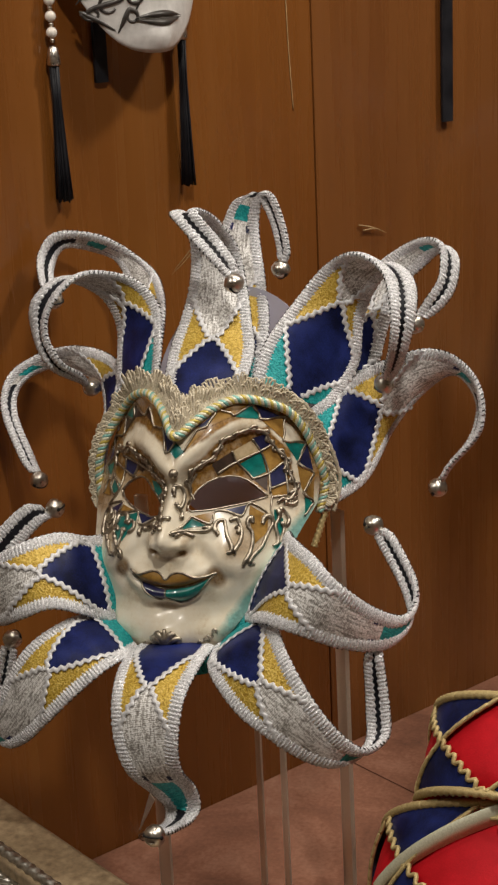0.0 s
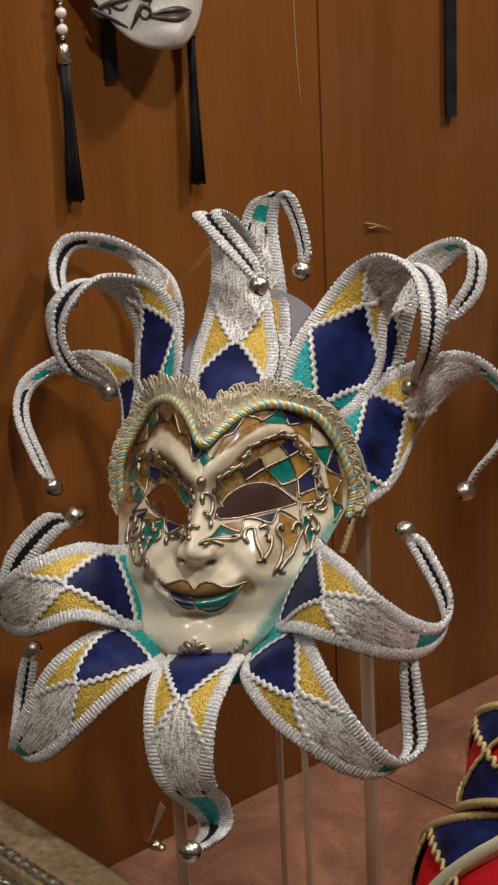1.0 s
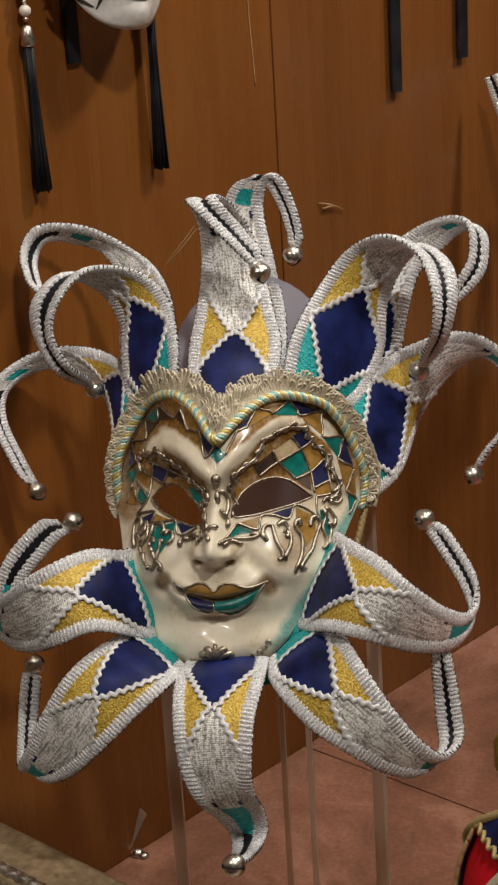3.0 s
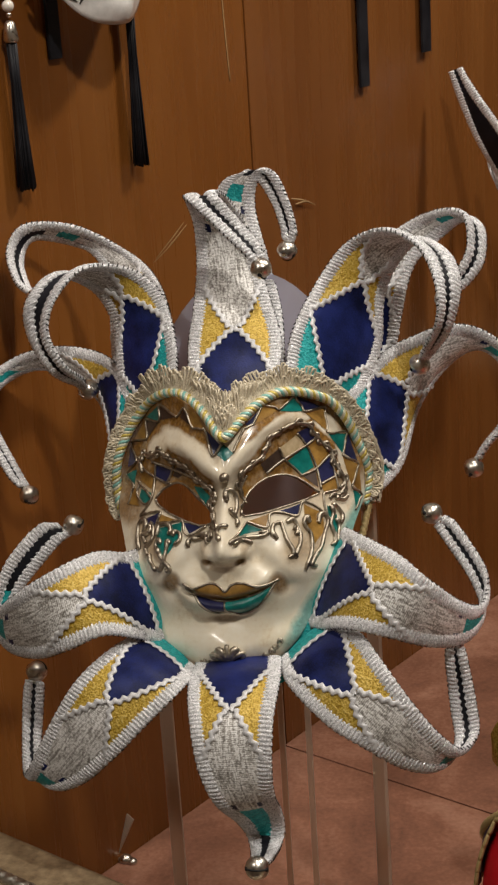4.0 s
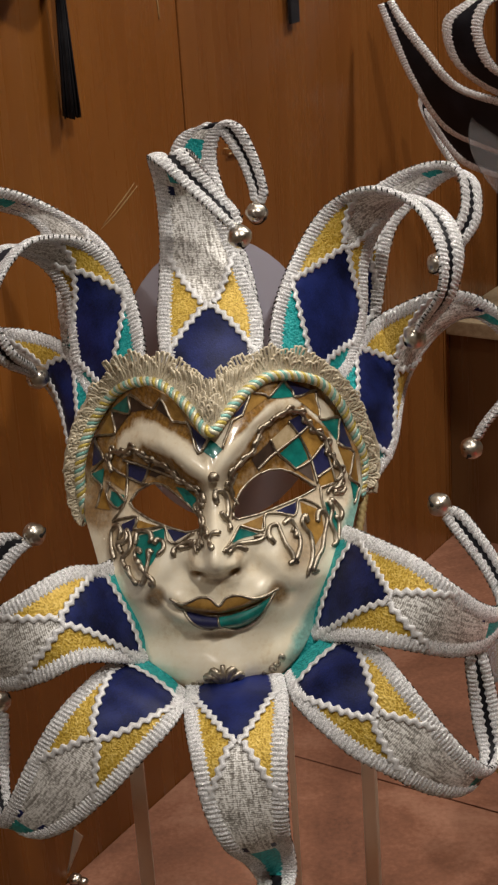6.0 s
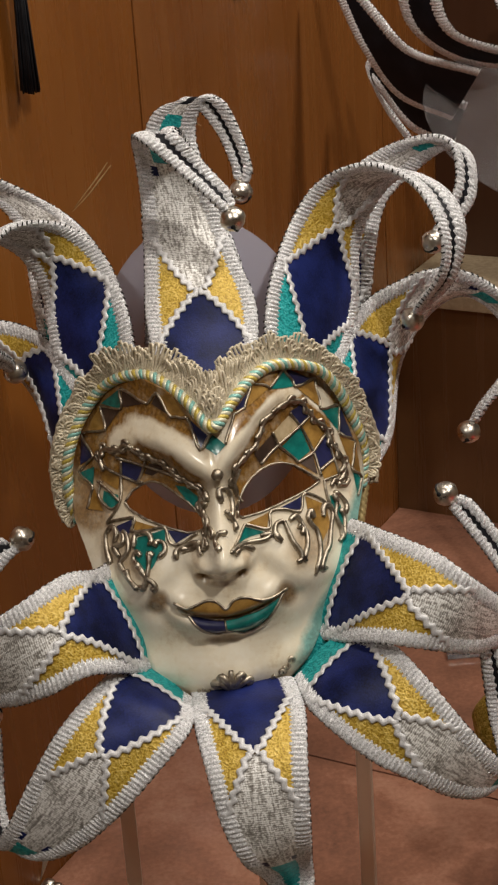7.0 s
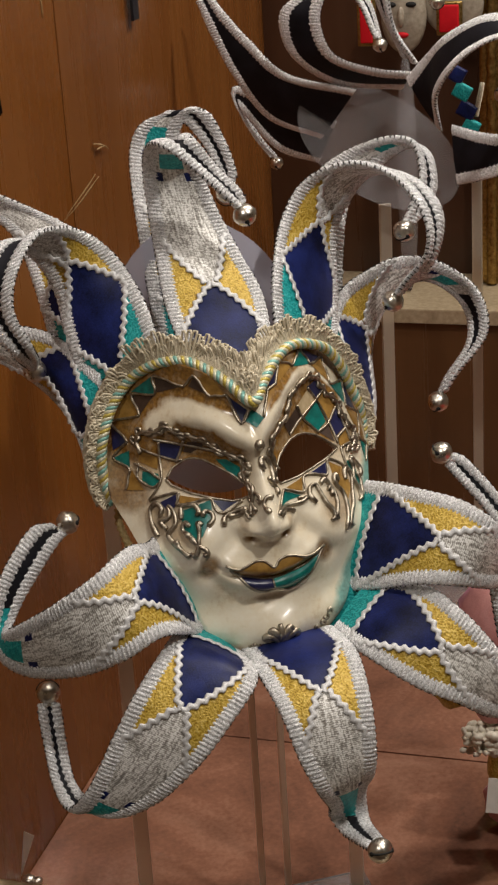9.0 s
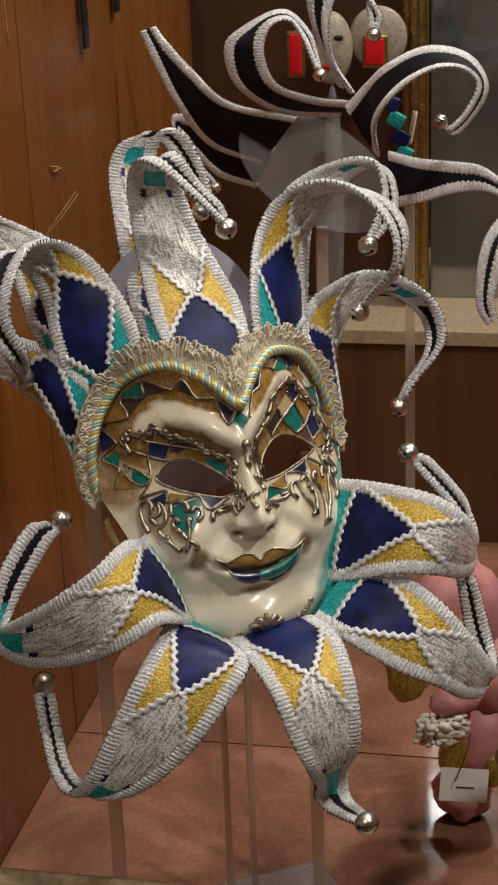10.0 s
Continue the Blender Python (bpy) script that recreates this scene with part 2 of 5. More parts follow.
def mesh_part(name, verts, faces, material, parent=None, label="", uvs=None, smooth=True):
    me = bpy.data.meshes.new(name)
    me.from_pydata([tuple(v) for v in verts], [], faces)
    if uvs is not None:
        layer = me.uv_layers.new(name="UVMap")
        for loop in me.loops:
            layer.data[loop.index].uv = uvs[loop.vertex_index]
    if material:
        me.materials.append(material)
    if smooth:
        me.shade_smooth()
    ob = new(name, me)
    ob.parent = parent
    return tagged(ob, label) if label else ob


def thing(name, label, category, group="", kind="", at=(0, 0, 0)):
    ob = new(name)
    ob.empty_display_size = 0.02
    ob.location = at
    return tagged(ob, label, category, group, kind)


def spline(points, n):
    """n places, evenly spaced, on a smooth curve through the points."""
    p = np.array([tuple(q) for q in points], float)
    e = np.vstack([2 * p[0] - p[1], p, 2 * p[-1] - p[-2]])
    out = []
    for i in range(len(p) - 1):
        a, b, c, d = e[i:i + 4]
        for k in range(24):
            t = k / 24
            out.append(0.5 * (2 * b + (c - a) * t + (2 * a - 5 * b + 4 * c - d) * t * t + (3 * b - a - 3 * c + d) * t ** 3))
    out.append(p[-1])
    out = np.array(out)
    s = np.concatenate([[0], np.cumsum(np.linalg.norm(np.diff(out, axis=0), axis=1))])
    g = np.linspace(0, s[-1], n)
    return np.stack([np.interp(g, s, out[:, k]) for k in range(out.shape[1])], 1), s[-1]


def frames_along(path):
    """Tangent and two side vectors at each place of a path."""
    t = np.gradient(path, axis=0)
    t /= np.linalg.norm(t, axis=1)[:, None] + 1e-12
    up = np.array([0.3, 0.2, 0.93]) if abs(t[0][2]) < 0.9 else np.array([1.0, 0.1, 0])
    u = np.cross(t[0], up)
    u /= np.linalg.norm(u)
    us = []
    for k in range(len(path)):
        u = u - t[k] * (u @ t[k])
        u /= np.linalg.norm(u) + 1e-12
        us.append(u)
    us = np.array(us)
    return t, us, np.cross(t, us)


def tube_data(path, radius, sides=6, twist=0.0, lobes=0, depth=0.0, pitch=1.0, flat=1.0):
    """Vertices and faces of a tube along a path; lobes and depth make a cord's winding bumps."""
    path = np.asarray(path, float)
    t, u, v = frames_along(path)
    s = np.concatenate([[0], np.cumsum(np.linalg.norm(np.diff(path, axis=0), axis=1))])
    r = np.broadcast_to(np.asarray(radius, float), (len(path),))
    a = 2 * math.pi * np.arange(sides) / sides
    rr = r[:, None] * (1 + depth * np.sin(2 * math.pi * s[:, None] / pitch + lobes * a[None, :]))
    ring = path[:, None, :] + rr[:, :, None] * (np.cos(a)[None, :, None] * u[:, None, :] * flat + np.sin(a)[None, :, None] * v[:, None, :])
    verts, faces = list(ring.reshape(-1, 3)), []
    for i in range(len(path) - 1):
        for k in range(sides):
            p, q = i * sides + k, i * sides + (k + 1) % sides
            faces.append((p, q, q + sides, p + sides))
    verts.append(path[0])
    verts.append(path[-1])
    n = len(verts)
    for k in range(sides):
        faces.append((n - 2, (k + 1) % sides, k))
        faces.append((n - 1, (len(path) - 1) * sides + k, (len(path) - 1) * sides + (k + 1) % sides))
    return verts, faces


def joined(pieces):
    verts, faces = [], []
    for v, f in pieces:
        base = len(verts)
        verts += list(v)
        faces += [tuple(i + base for i in q) for q in f]
    return verts, faces


def tube(name, path, radius, material, parent=None, label="", **kw):
    v, f = tube_data(path, radius, **kw)
    return mesh_part(name, v, f, material, parent, label)


def box_bm(size, m=None, bevel=0.0):
    bm = bmesh.new()
    bmesh.ops.create_cube(bm, size=1)
    bmesh.ops.scale(bm, vec=size, verts=bm.verts)
    if bevel:
        bmesh.ops.bevel(bm, geom=bm.edges[:], offset=bevel, segments=2, affect="EDGES", profile=0.7)
    if m is not None:
        bmesh.ops.transform(bm, matrix=m, verts=bm.verts)
    return bm


def lathe_bm(profile, sides=24, m=None):
    bm = bmesh.new()
    rings = []
    for r, z in profile:
        rings.append([bm.verts.new((r * math.cos(2 * math.pi * k / sides), r * math.sin(2 * math.pi * k / sides), z)) for k in range(sides)])
    for a, b in zip(rings, rings[1:]):
        for k in range(sides):
            bm.faces.new((a[k], a[(k + 1) % sides], b[(k + 1) % sides], b[k]))
    bm.faces.new(rings[0][::-1])
    bm.faces.new(rings[-1])
    bmesh.ops.remove_doubles(bm, verts=bm.verts, dist=1e-6)
    if m is not None:
        bmesh.ops.transform(bm, matrix=m, verts=bm.verts)
    return bm


CASE_TURN = Matrix(((ALONG.x, -OFF.x, 0, 0), (ALONG.y, -OFF.y, 0, 0), (0, 0, 1, 0), (0, 0, 0, 1)))


def case_box(a0, a1, o0, o1, z0, z1, bevel=0.0):
    """A box between two distances along, off, and two heights."""
    c = case((a0 + a1) / 2, (o0 + o1) / 2, (z0 + z1) / 2)
    return box_bm((a1 - a0, abs(o1 - o0), z1 - z0), Matrix.Translation(c) @ CASE_TURN, bevel)


# ---- the case: wall, floor, sill, back ----
wall = thing("wall_side", "honey brown veneered wood wall of the display case", "wall", kind="structure")
for a0, a1 in ((-0.43, 0.0655), (0.0675, 0.55), (0.552, 0.95)):
    part("panel", case_box(a0, a1, -0.03, 0.0, FLOOR - 0.03, 1.05, 0.0012), WOOD_WALL if a0 < 0 else WOOD_WALL_DEEP, wall, smooth=False)
floor = thing("floor", "polished reddish brown floor board of the case", "floor", kind="structure")
for a0, a1 in ((-0.43, 0.0612), (0.0632, 0.95)):
    part("board", case_box(a0, a1, 0.0005, 1.3, FLOOR - 0.03, FLOOR, 0.001), FLOOR_MAT, floor, smooth=False)
back = thing("wall_back", "dark wood back of the display case", "wall", kind="structure")
part("panel", case_box(0.955, 0.98, -0.03, 1.3, FLOOR - 0.03, 1.05), WOOD_DARK, back, smooth=False)


# ---- the jester mask ----
mask = thing("jester_mask", "ivory jester mask with silver-braided navy and gold horns", "mask", at=(0, 0.06, 0.36))
mask_inverse = Matrix.Translation((0, -0.06, -0.36))


def on_mask(ob):
    ob.parent = mask
    ob.matrix_parent_inverse = mask_inverse
    return ob


def bell(parent, place, toward, r=0.0074):
    """A round jingle bell with a rolled seam and a slot, its shank turned toward a place."""
    z = (Vector(toward) - Vector(place)).normalized()
    m = Matrix.Translation(place) @ z.to_track_quat("Z", "Y").to_matrix().to_4x4()
    prof = []
    for k in range(17):
        a = -math.pi / 2 + math.pi * k / 16
        rr = r * math.cos(a) * (1.05 if 7 <= k <= 9 else 1.0)
        prof.append((max(rr, 0.0001), r * math.sin(a)))
    prof[-1] = (r * 0.22, r * 0.99)
    prof += [(r * 0.22, r * 1.18), (0.0001, r * 1.2)]
    body = part("bell", lathe_bm(prof, 24, m), NICKEL, parent, "scuffed nickel jingle bell")
    pieces = []
    for turn in (0.0,):
        arc = [m @ Vector((math.sin(a) * r * 1.012 * math.cos(turn), math.sin(a) * r * 1.012 * math.sin(turn), -math.cos(a) * r * 1.012)) for a in np.linspace(-1.1, 1.1, 12)]
        pieces.append(tube_data([tuple(p) for p in arc], r * 0.09, 5))
        for a in (-1.1, 1.1):
            c = m @ Vector((math.sin(a) * r, 0, -math.cos(a) * r))
            d = (c - Vector(place)).normalized() * 0.0005
            pieces.append(tube_data([tuple(c - d), tuple(c + d)], r * 0.2, 8))
    v, f = joined(pieces)
    mesh_part("slot", v, f, DARK, body)
    return body


def fan(*rows):
    """Edge stations of a horn: each row holds the two edge places, in millimetres."""
    return [Vector(r[:3]) / 1000 for r in rows], [Vector(r[3:]) / 1000 for r in rows]


def close_tip(a_pts, b_pts, bell_at, bell_r):
    """Draw the horn's two edges together at its bell."""
    tip = (a_pts[-1] + b_pts[-1]) / 2
    reach = Vector(bell_at) / 1000
    end = reach + (tip - reach).normalized() * bell_r * 0.95
    half = (b_pts[-1] - a_pts[-1]) * 0.32
    a_pts.append(end - half)
    b_pts.append(end + half)


def horn(label, rows, bell_at, style, apex=0.28, wide=0.145, lace_at=0.44, lace_end=None, skew=0.0, lean=0.0, root_band=0.06, braid=0.0039, puff=0.07, colours=True, bell_r=0.0074):
    """One curling horn: cloth panels, rickrack seams, a dark lining, braided edges and a bell."""
    a_pts, b_pts = fan(*rows)
    lace_end = lace_end or 0.56
    if bell_at:
        close_tip(a_pts, b_pts, bell_at, bell_r)
    for i in range(len(a_pts)):
        gap = b_pts[i] - a_pts[i]
        least = 0.0125 if i < len(a_pts) - 1 else 0.0085
        if gap.length < least:
            middle, half = (a_pts[i] + b_pts[i]) / 2, gap.normalized() * least / 2
            a_pts[i], b_pts[i] = middle - half, middle + half
    nu, nv = 150, 30
    ea, la = spline(a_pts, nu)
    eb, lb = spline(b_pts, nu)
    length = (la + lb) / 2
    k = nu // 5
    if np.cross(eb[k] - ea[k], ea[k + 3] - ea[k])[1] > 0:
        ea, eb = eb, ea
    mid = (ea + eb) / 2
    along = np.gradient(mid, axis=0)
    along /= np.linalg.norm(along, axis=1)[:, None]
    across = eb - ea
    width = np.linalg.norm(across, axis=1)
    normal = np.cross(across, along)
    normal /= np.linalg.norm(normal, axis=1)[:, None] + 1e-12

    def at(i, v, lift):
        """A place on the cloth: i along, v from -1 to 1 across."""
        i = min(max(i, 0), nu - 1)
        i0 = min(int(i), nu - 2)
        f = i - i0
        m = mid[i0] * (1 - f) + mid[i0 + 1] * f
        c = across[i0] * (1 - f) + across[i0 + 1] * f
        n = normal[i0] * (1 - f) + normal[i0 + 1] * f
        w = width[i0] * (1 - f) + width[i0 + 1] * f
        return m + c * v * 0.5 + n * (lift + puff * w * (1 - v * v))

    root = on_mask(new("horn"))
    root.empty_display_size = 0.01
    tagged(root, label)

    def navy_half(u):
        if style == "up":
            if u < wide:
                return min(1.0, 0.10 + 0.90 * (u / wide) ** 1.1)
            return max(0.0, (apex - u) / (apex - wide)) ** 0.85
        if u < root_band:
            return 1.0
        return max(0.0, (apex - u) / (apex - root_band)) ** 0.7

    def lace_half(u):
        return 0.0 if u < apex else min(1.0, 0.12 + 0.9 * (u - apex) / (lace_at - apex))

    def region(u, v):
        q = abs(v)
        if not colours:
            return "lining"
        if style == "low" and root_band > 0.06 and u < root_band:
            return "teal_panel"
        if u < apex and abs(v - lean * max(u, 0.0) / apex) < navy_half(max(u, 0.0)):
            return "navy_panel"
        if style == "up" and u < wide:
            return "teal_panel" if v < 0 else "teal_panel "
        if u < lace_at and abs(v - lean * min(1.0, max(0.0, (lace_at - u) / (lace_at - apex)))) > lace_half(u):
            return "gold_panel" if v < 0 else "gold_panel "
        if u < lace_end:
            return "lace_panel"
        if u < lace_end + 0.026:
            return ("dark_panel" if v < 0 else "dark_panel ") if 0.40 < q < 0.80 else "lace_panel"
        if lace_end + 0.035 < u < lace_end + (0.10 if style == "up" else 0.22):
            return "tip_panel" if q < 0.48 else "lace_panel"
        return "lace_panel" if u < lace_end + 0.14 else "lining"

    mats = {"navy_panel": NAVY, "teal_panel": TEAL, "teal_panel ": TEAL, "dark_panel ": NAVY, "gold_panel": YELLOW, "gold_panel ": YELLOW, "lace_panel": LACE,
            "dark_panel": NAVY, "tip_panel": TEAL, "lining": BLACK}
    cells = {}
    for i in range(nu - 1):
        for j in range(nv):
            v_mid = -1 + 2 * (j + 0.5) / nv
            key = region((i + 0.5) / (nu - 1) - skew * v_mid, v_mid)
            cells.setdefault(key, []).append((i, j))
    for key, todo in cells.items():
        index, verts, faces, uvs = {}, [], [], []
        for i, j in todo:
            quad = []
            for di, dj in ((0, 0), (0, 1), (1, 1), (1, 0)):
                q = (i + di, j + dj)
                if q not in index:
                    index[q] = len(verts)
                    v = -1 + 2 * q[1] / nv
                    verts.append(at(q[0], v, 0.0006))
                    uvs.append((q[0] / (nu - 1) * length * 10, v * width[q[0]] * 5))
                quad.append(index[q])
            faces.append(tuple(quad))
        mesh_part(key.strip(), verts, faces, mats[key], root, uvs=uvs)
    # lining on the outside of the curl
    verts = [at(i, -1 + 2 * j / 10, -0.0010) for i in range(nu) for j in range(11)]
    faces = [(i * 11 + j, (i + 1) * 11 + j, (i + 1) * 11 + j + 1, i * 11 + j + 1) for i in range(nu - 1) for j in range(10)]
    mesh_part("lining", verts, faces, BLACK, root)
    # rickrack along the seams
    if colours:
        pieces = []
        for side in (-1, 1):
            runs = []
            if style == "up":
                runs.append([(u, min(1.0, max(-1.0, side * navy_half(u) + lean * u / apex))) for u in np.linspace(0.02, apex, 90)])
            else:
                runs.append([(u, side * navy_half(u)) for u in np.linspace(root_band, apex, 90)])
                if root_band > 0.06:
                    runs.append([(root_band, side * w) for w in np.linspace(0.0, 1.0, 60)])
            runs.append([(u, min(1.0, max(-1.0, side * lace_half(u) + lean * (lace_at - u) / (lace_at - apex)))) for u in np.linspace(apex, lace_at, 60)])
            for run in runs:
                base = np.array([at(max(0.0, u + skew * v) * (nu - 1), v, 0.0014) for u, v in run])
                pts, ln = spline(base[::6].tolist() + [base[-1].tolist()], max(12, int(np.sum(np.linalg.norm(np.diff(base, axis=0), axis=1)) / 0.0006)))
                t, su, sv = frames_along(pts)
                near = [int(np.argmin(np.linalg.norm(mid - p, axis=1))) for p in pts]
                sidev = np.cross(normal[near], t)
                sway = np.sin(2 * math.pi * np.arange(len(pts)) * 0.0006 / 0.0062)
                ring = []
                for k in range(8):
                    a = math.pi * k / 4
                    ring.append(pts + sidev * (0.0009 * sway + 0.0021 * math.cos(a))[:, None] + normal[near] * (0.0008 * math.sin(a)))
                f = [(i * 8 + k, i * 8 + (k + 1) % 8, (i + 1) * 8 + (k + 1) % 8, (i + 1) * 8 + k) for i in range(len(pts) - 1) for k in range(8)]
                f += [tuple(range(8))[::-1], tuple((len(pts) - 1) * 8 + k for k in range(8))]
                pieces.append((np.stack(ring, 1).reshape(-1, 3), f))
        for v, f in pieces:
            mesh_part("rickrack", v, f, TRIM, root)
    # braided edges, stitched with dark thread
    for edge, sign in ((ea, -1), (eb, 1)):
        n = int(length / 0.00045)
        path, ln = spline(edge[::4].tolist() + [edge[-1].tolist()], n)
        where = np.linspace(0, nu - 1, n)
        near_w = np.interp(where, np.arange(nu), width)
        inward = np.stack([np.interp(where, np.arange(nu), (across / (width[:, None] + 1e-9))[:, k]) for k in range(3)], 1) * -sign
        facing = np.stack([np.interp(where, np.arange(nu), normal[:, k]) for k in range(3)], 1)
        half = np.maximum(braid * 0.86, np.minimum(braid * 1.48, near_w * 0.25))
        s_ = np.arange(n) * ln / (n - 1)
        # a flat gimp band: looped ribs across it, its inner edge scalloped
        sides = 14
        verts = []
        for k in range(sides):
            a = 2 * math.pi * k / sides
            c, d = math.cos(a), math.sin(a)
            rib = 0.5 + 0.5 * np.sin(2 * math.pi * (s_ + 0.0007 * c) / 0.0027)
            scallop = 1 + (0.16 if c > 0 else 0.05) * np.sin(2 * math.pi * s_ / 0.0049)
            off = half * 0.62 + half * c * scallop
            lift = braid * 0.62 * d * (0.74 + 0.40 * rib ** 0.7)
            verts.append(path + inward * off[:, None] + facing * (lift + 0.0004)[:, None])
        v = np.stack(verts, 1).reshape(-1, 3)
        f = [(i * sides + k, i * sides + (k + 1) % sides, (i + 1) * sides + (k + 1) % sides, (i + 1) * sides + k) for i in range(n - 1) for k in range(sides)]
        f += [tuple(range(sides))[::-1], tuple((n - 1) * sides + k for k in range(sides))]
        if sign > 0:
            f = [q[::-1] for q in f]
        rng_ = np.random.RandomState(int(abs(path[0][0]) * 1e5) + (sign + 1))
        v = v + rng_.normal(0, 0.00010, v.shape)
        mesh_part("braid", v, f, SILVER, root, "silver metallic braid")
        stitches = []
        for q in range(int(ln / 0.0042)):
            i = (q + 0.5) * 0.0042 / ln * (nu - 1)
            i0 = min(int(i), nu - 1)
            side = across[i0] / (width[i0] + 1e-9) * sign
            c = edge[i0] + side * max(braid * 0.86, min(braid * 1.48, width[i0] * 0.25)) * 0.36
            d = along[i0] * 0.0005 + normal[i0] * 0.0011
            stitches.append(tube_data([c - d, c + d], 0.00048, 5))
        v, f = joined(stitches)
        mesh_part("stitching", v, f, DARK, root)
    if bell_at:
        bell(root, Vector(bell_at) / 1000, mid[-1], bell_r)
    return root


UP = "silver-edged upright horn with navy lozenge, gold and lace panels"
LOW = "silver-edged lower petal with navy, gold and lace panels"
horn(UP, [(-34, 112, 398, 30, 102, 398), (-31, 147, 436, 26, 137, 436), (-30, 172, 475, 16, 162, 467), (-26, 194, 507, 4, 186, 507),
          (-16, 195, 526, 10, 183, 530), (4, 188, 531, 22, 173, 534), (19, 176, 515, 33, 166, 512), (28, 167, 494, 37, 162, 492)], (31, 162, 478), "up")
horn(UP, [(-22, 32, 384, 24, 34, 384), (-31, 75, 424, 31, 82, 424), (-30, 105, 450, 23, 105, 450), (-29, 124, 475, 14, 122, 475),
          (-30, 130, 505, 6, 128, 502), (-31, 108, 528, -4, 110, 527), (-26, 82, 533, -8, 84, 536), (-6, 75, 515, 8, 88, 514), (14, 76, 495, 21, 82, 497)],
     (22, 78, 484), "up")
horn(UP, [(70, 130, 400, 105, 150, 385), (88, 165, 440, 112, 165, 425), (103, 185, 475, 122, 175, 460), (123, 182, 492, 143, 172, 482),
          (146, 163, 504, 162, 160, 497), (162, 148, 502, 175, 150, 492), (164, 138, 480, 175, 138, 472), (155, 132, 462, 165, 134, 458)], (147, 128, 446), "up")
horn(UP, [(36, 66, 402, 85, 100, 385), (42, 89, 435, 98, 135, 410), (58, 121, 463, 101, 143, 444), (79, 131, 488, 112, 142, 470), (106, 114, 501, 130, 135, 488),
          (131, 98, 492, 151, 105, 484), (143, 76, 470, 158, 83, 466), (143, 72, 445, 152, 82, 438), (135, 92, 420, 140, 98, 418)], (129, 103, 405), "up", apex=0.34, wide=0.17, lace_at=0.47, skew=-0.045, lean=0.22)
horn(UP, [(75, 85, 385, 92, 62, 318), (100, 135, 402, 113, 104, 329), (125, 150, 412, 126, 146, 360), (152, 150, 420, 148, 166, 386),
          (178, 142, 415, 172, 160, 400), (198, 122, 398, 193, 138, 386), (200, 110, 370, 192, 122, 362), (178, 112, 342, 174, 120, 336)], (166, 117, 321), "up")
horn(UP, [(-50, 85, 405, -100, 130, 390), (-52, 112, 437, -105, 160, 430), (-66, 150, 458, -110, 185, 455), (-92, 185, 473, -122, 197, 470),
          (-136, 195, 494, -140, 210, 477), (-172, 182, 499, -170, 195, 486), (-185, 172, 482, -177, 180, 471), (-176, 155, 462, -169, 160, 456)], (-158, 140, 452), "up")
horn(UP, [(-42, 68, 402, -88, 100, 375), (-46, 92, 430, -93, 118, 410), (-58, 118, 456, -97, 128, 438), (-80, 120, 476, -110, 125, 462), (-108, 95, 484, -132, 102, 478),
          (-127, 77, 466, -148, 84, 464), (-133, 70, 443, -150, 83, 440), (-124, 73, 418, -134, 75, 414), (-119, 98, 400, -122, 102, 396)], (-118, 115, 387), "up", apex=0.33, wide=0.17, lace_at=0.46, skew=0.045, lean=-0.22)
horn(UP, [(-78, 90, 385, -92, 62, 320), (-100, 130, 402, -100, 100, 355), (-126, 148, 408, -116, 142, 370), (-155, 155, 408, -142, 160, 385),
          (-185, 155, 400, -172, 160, 390), (-206, 142, 385, -198, 148, 377), (-206, 126, 360, -199, 132, 356), (-186, 117, 322, -182, 121, 320)], (-171, 112, 305), "up")
horn(LOW, [(-62, 20, 300, -36, 4, 240), (-72, -2, 303, -50, -26, 250), (-90, -24, 312, -78, -57, 270), (-115, -46, 307, -103, -62, 262), (-142, -38, 288, -130, -45, 247),
           (-163, -12, 266, -160, -15, 238), (-162, 6, 260, -174, 4, 250), (-151, 14, 276, -166, 12, 285), (-129, 24, 300, -142, 26, 312)], (-117, 32, 312), "low", root_band=0.110, apex=0.29)
horn(LOW, [(-56, -16, 252, -24, -36, 232), (-74, -47, 254, -28, -76, 238), (-96, -67, 240, -50, -90, 220), (-115, -72, 212, -72, -93, 198), (-132, -70, 180, -98, -85, 173),
           (-145, -55, 160, -122, -70, 160), (-151, -36, 168, -138, -40, 166), (-152, -22, 190, -140, -20, 188), (-150, -10, 207, -142, -10, 206)], (-145, -4, 214), "low", root_band=0.075, apex=0.29)
horn(LOW, [(-22, -30, 234, 34, -34, 240), (-21, -68, 236, 37, -70, 242), (-16, -98, 224, 35, -100, 228), (-10, -112, 200, 34, -112, 200), (-1, -115, 178, 34, -107, 178),
           (10, -100, 155, 35, -88, 156), (14, -88, 138, 36, -83, 138), (18, -98, 132, 35, -95, 133), (23, -122, 139, 32, -122, 140)], (27, -141, 146), "low")
horn(LOW, [(68, -20, 262, 36, -34, 238), (90, -55, 268, 46, -68, 238), (107, -78, 256, 72, -90, 222), (125, -86, 232, 97, -97, 209), (143, -81, 206, 120, -88, 190),
           (156, -66, 190, 140, -75, 181), (166, -45, 190, 152, -50, 186), (165, -36, 206, 150, -36, 204), (158, -28, 238, 148, -28, 238)], (152, -18, 252), "low", root_band=0.075, apex=0.29)
horn(LOW, [(78, 18, 312, 46, -2, 252), (92, -12, 318, 62, -26, 260), (117, -42, 317, 86, -60, 276), (135, -52, 305, 112, -64, 272), (155, -32, 280, 138, -48, 258),
           (168, -8, 266, 160, -20, 248), (174, 8, 270, 170, 4, 256), (172, 18, 284, 164, 16, 276), (152, 32, 309, 146, 30, 303)], (137, 36, 317), "low", root_band=0.075, apex=0.29)


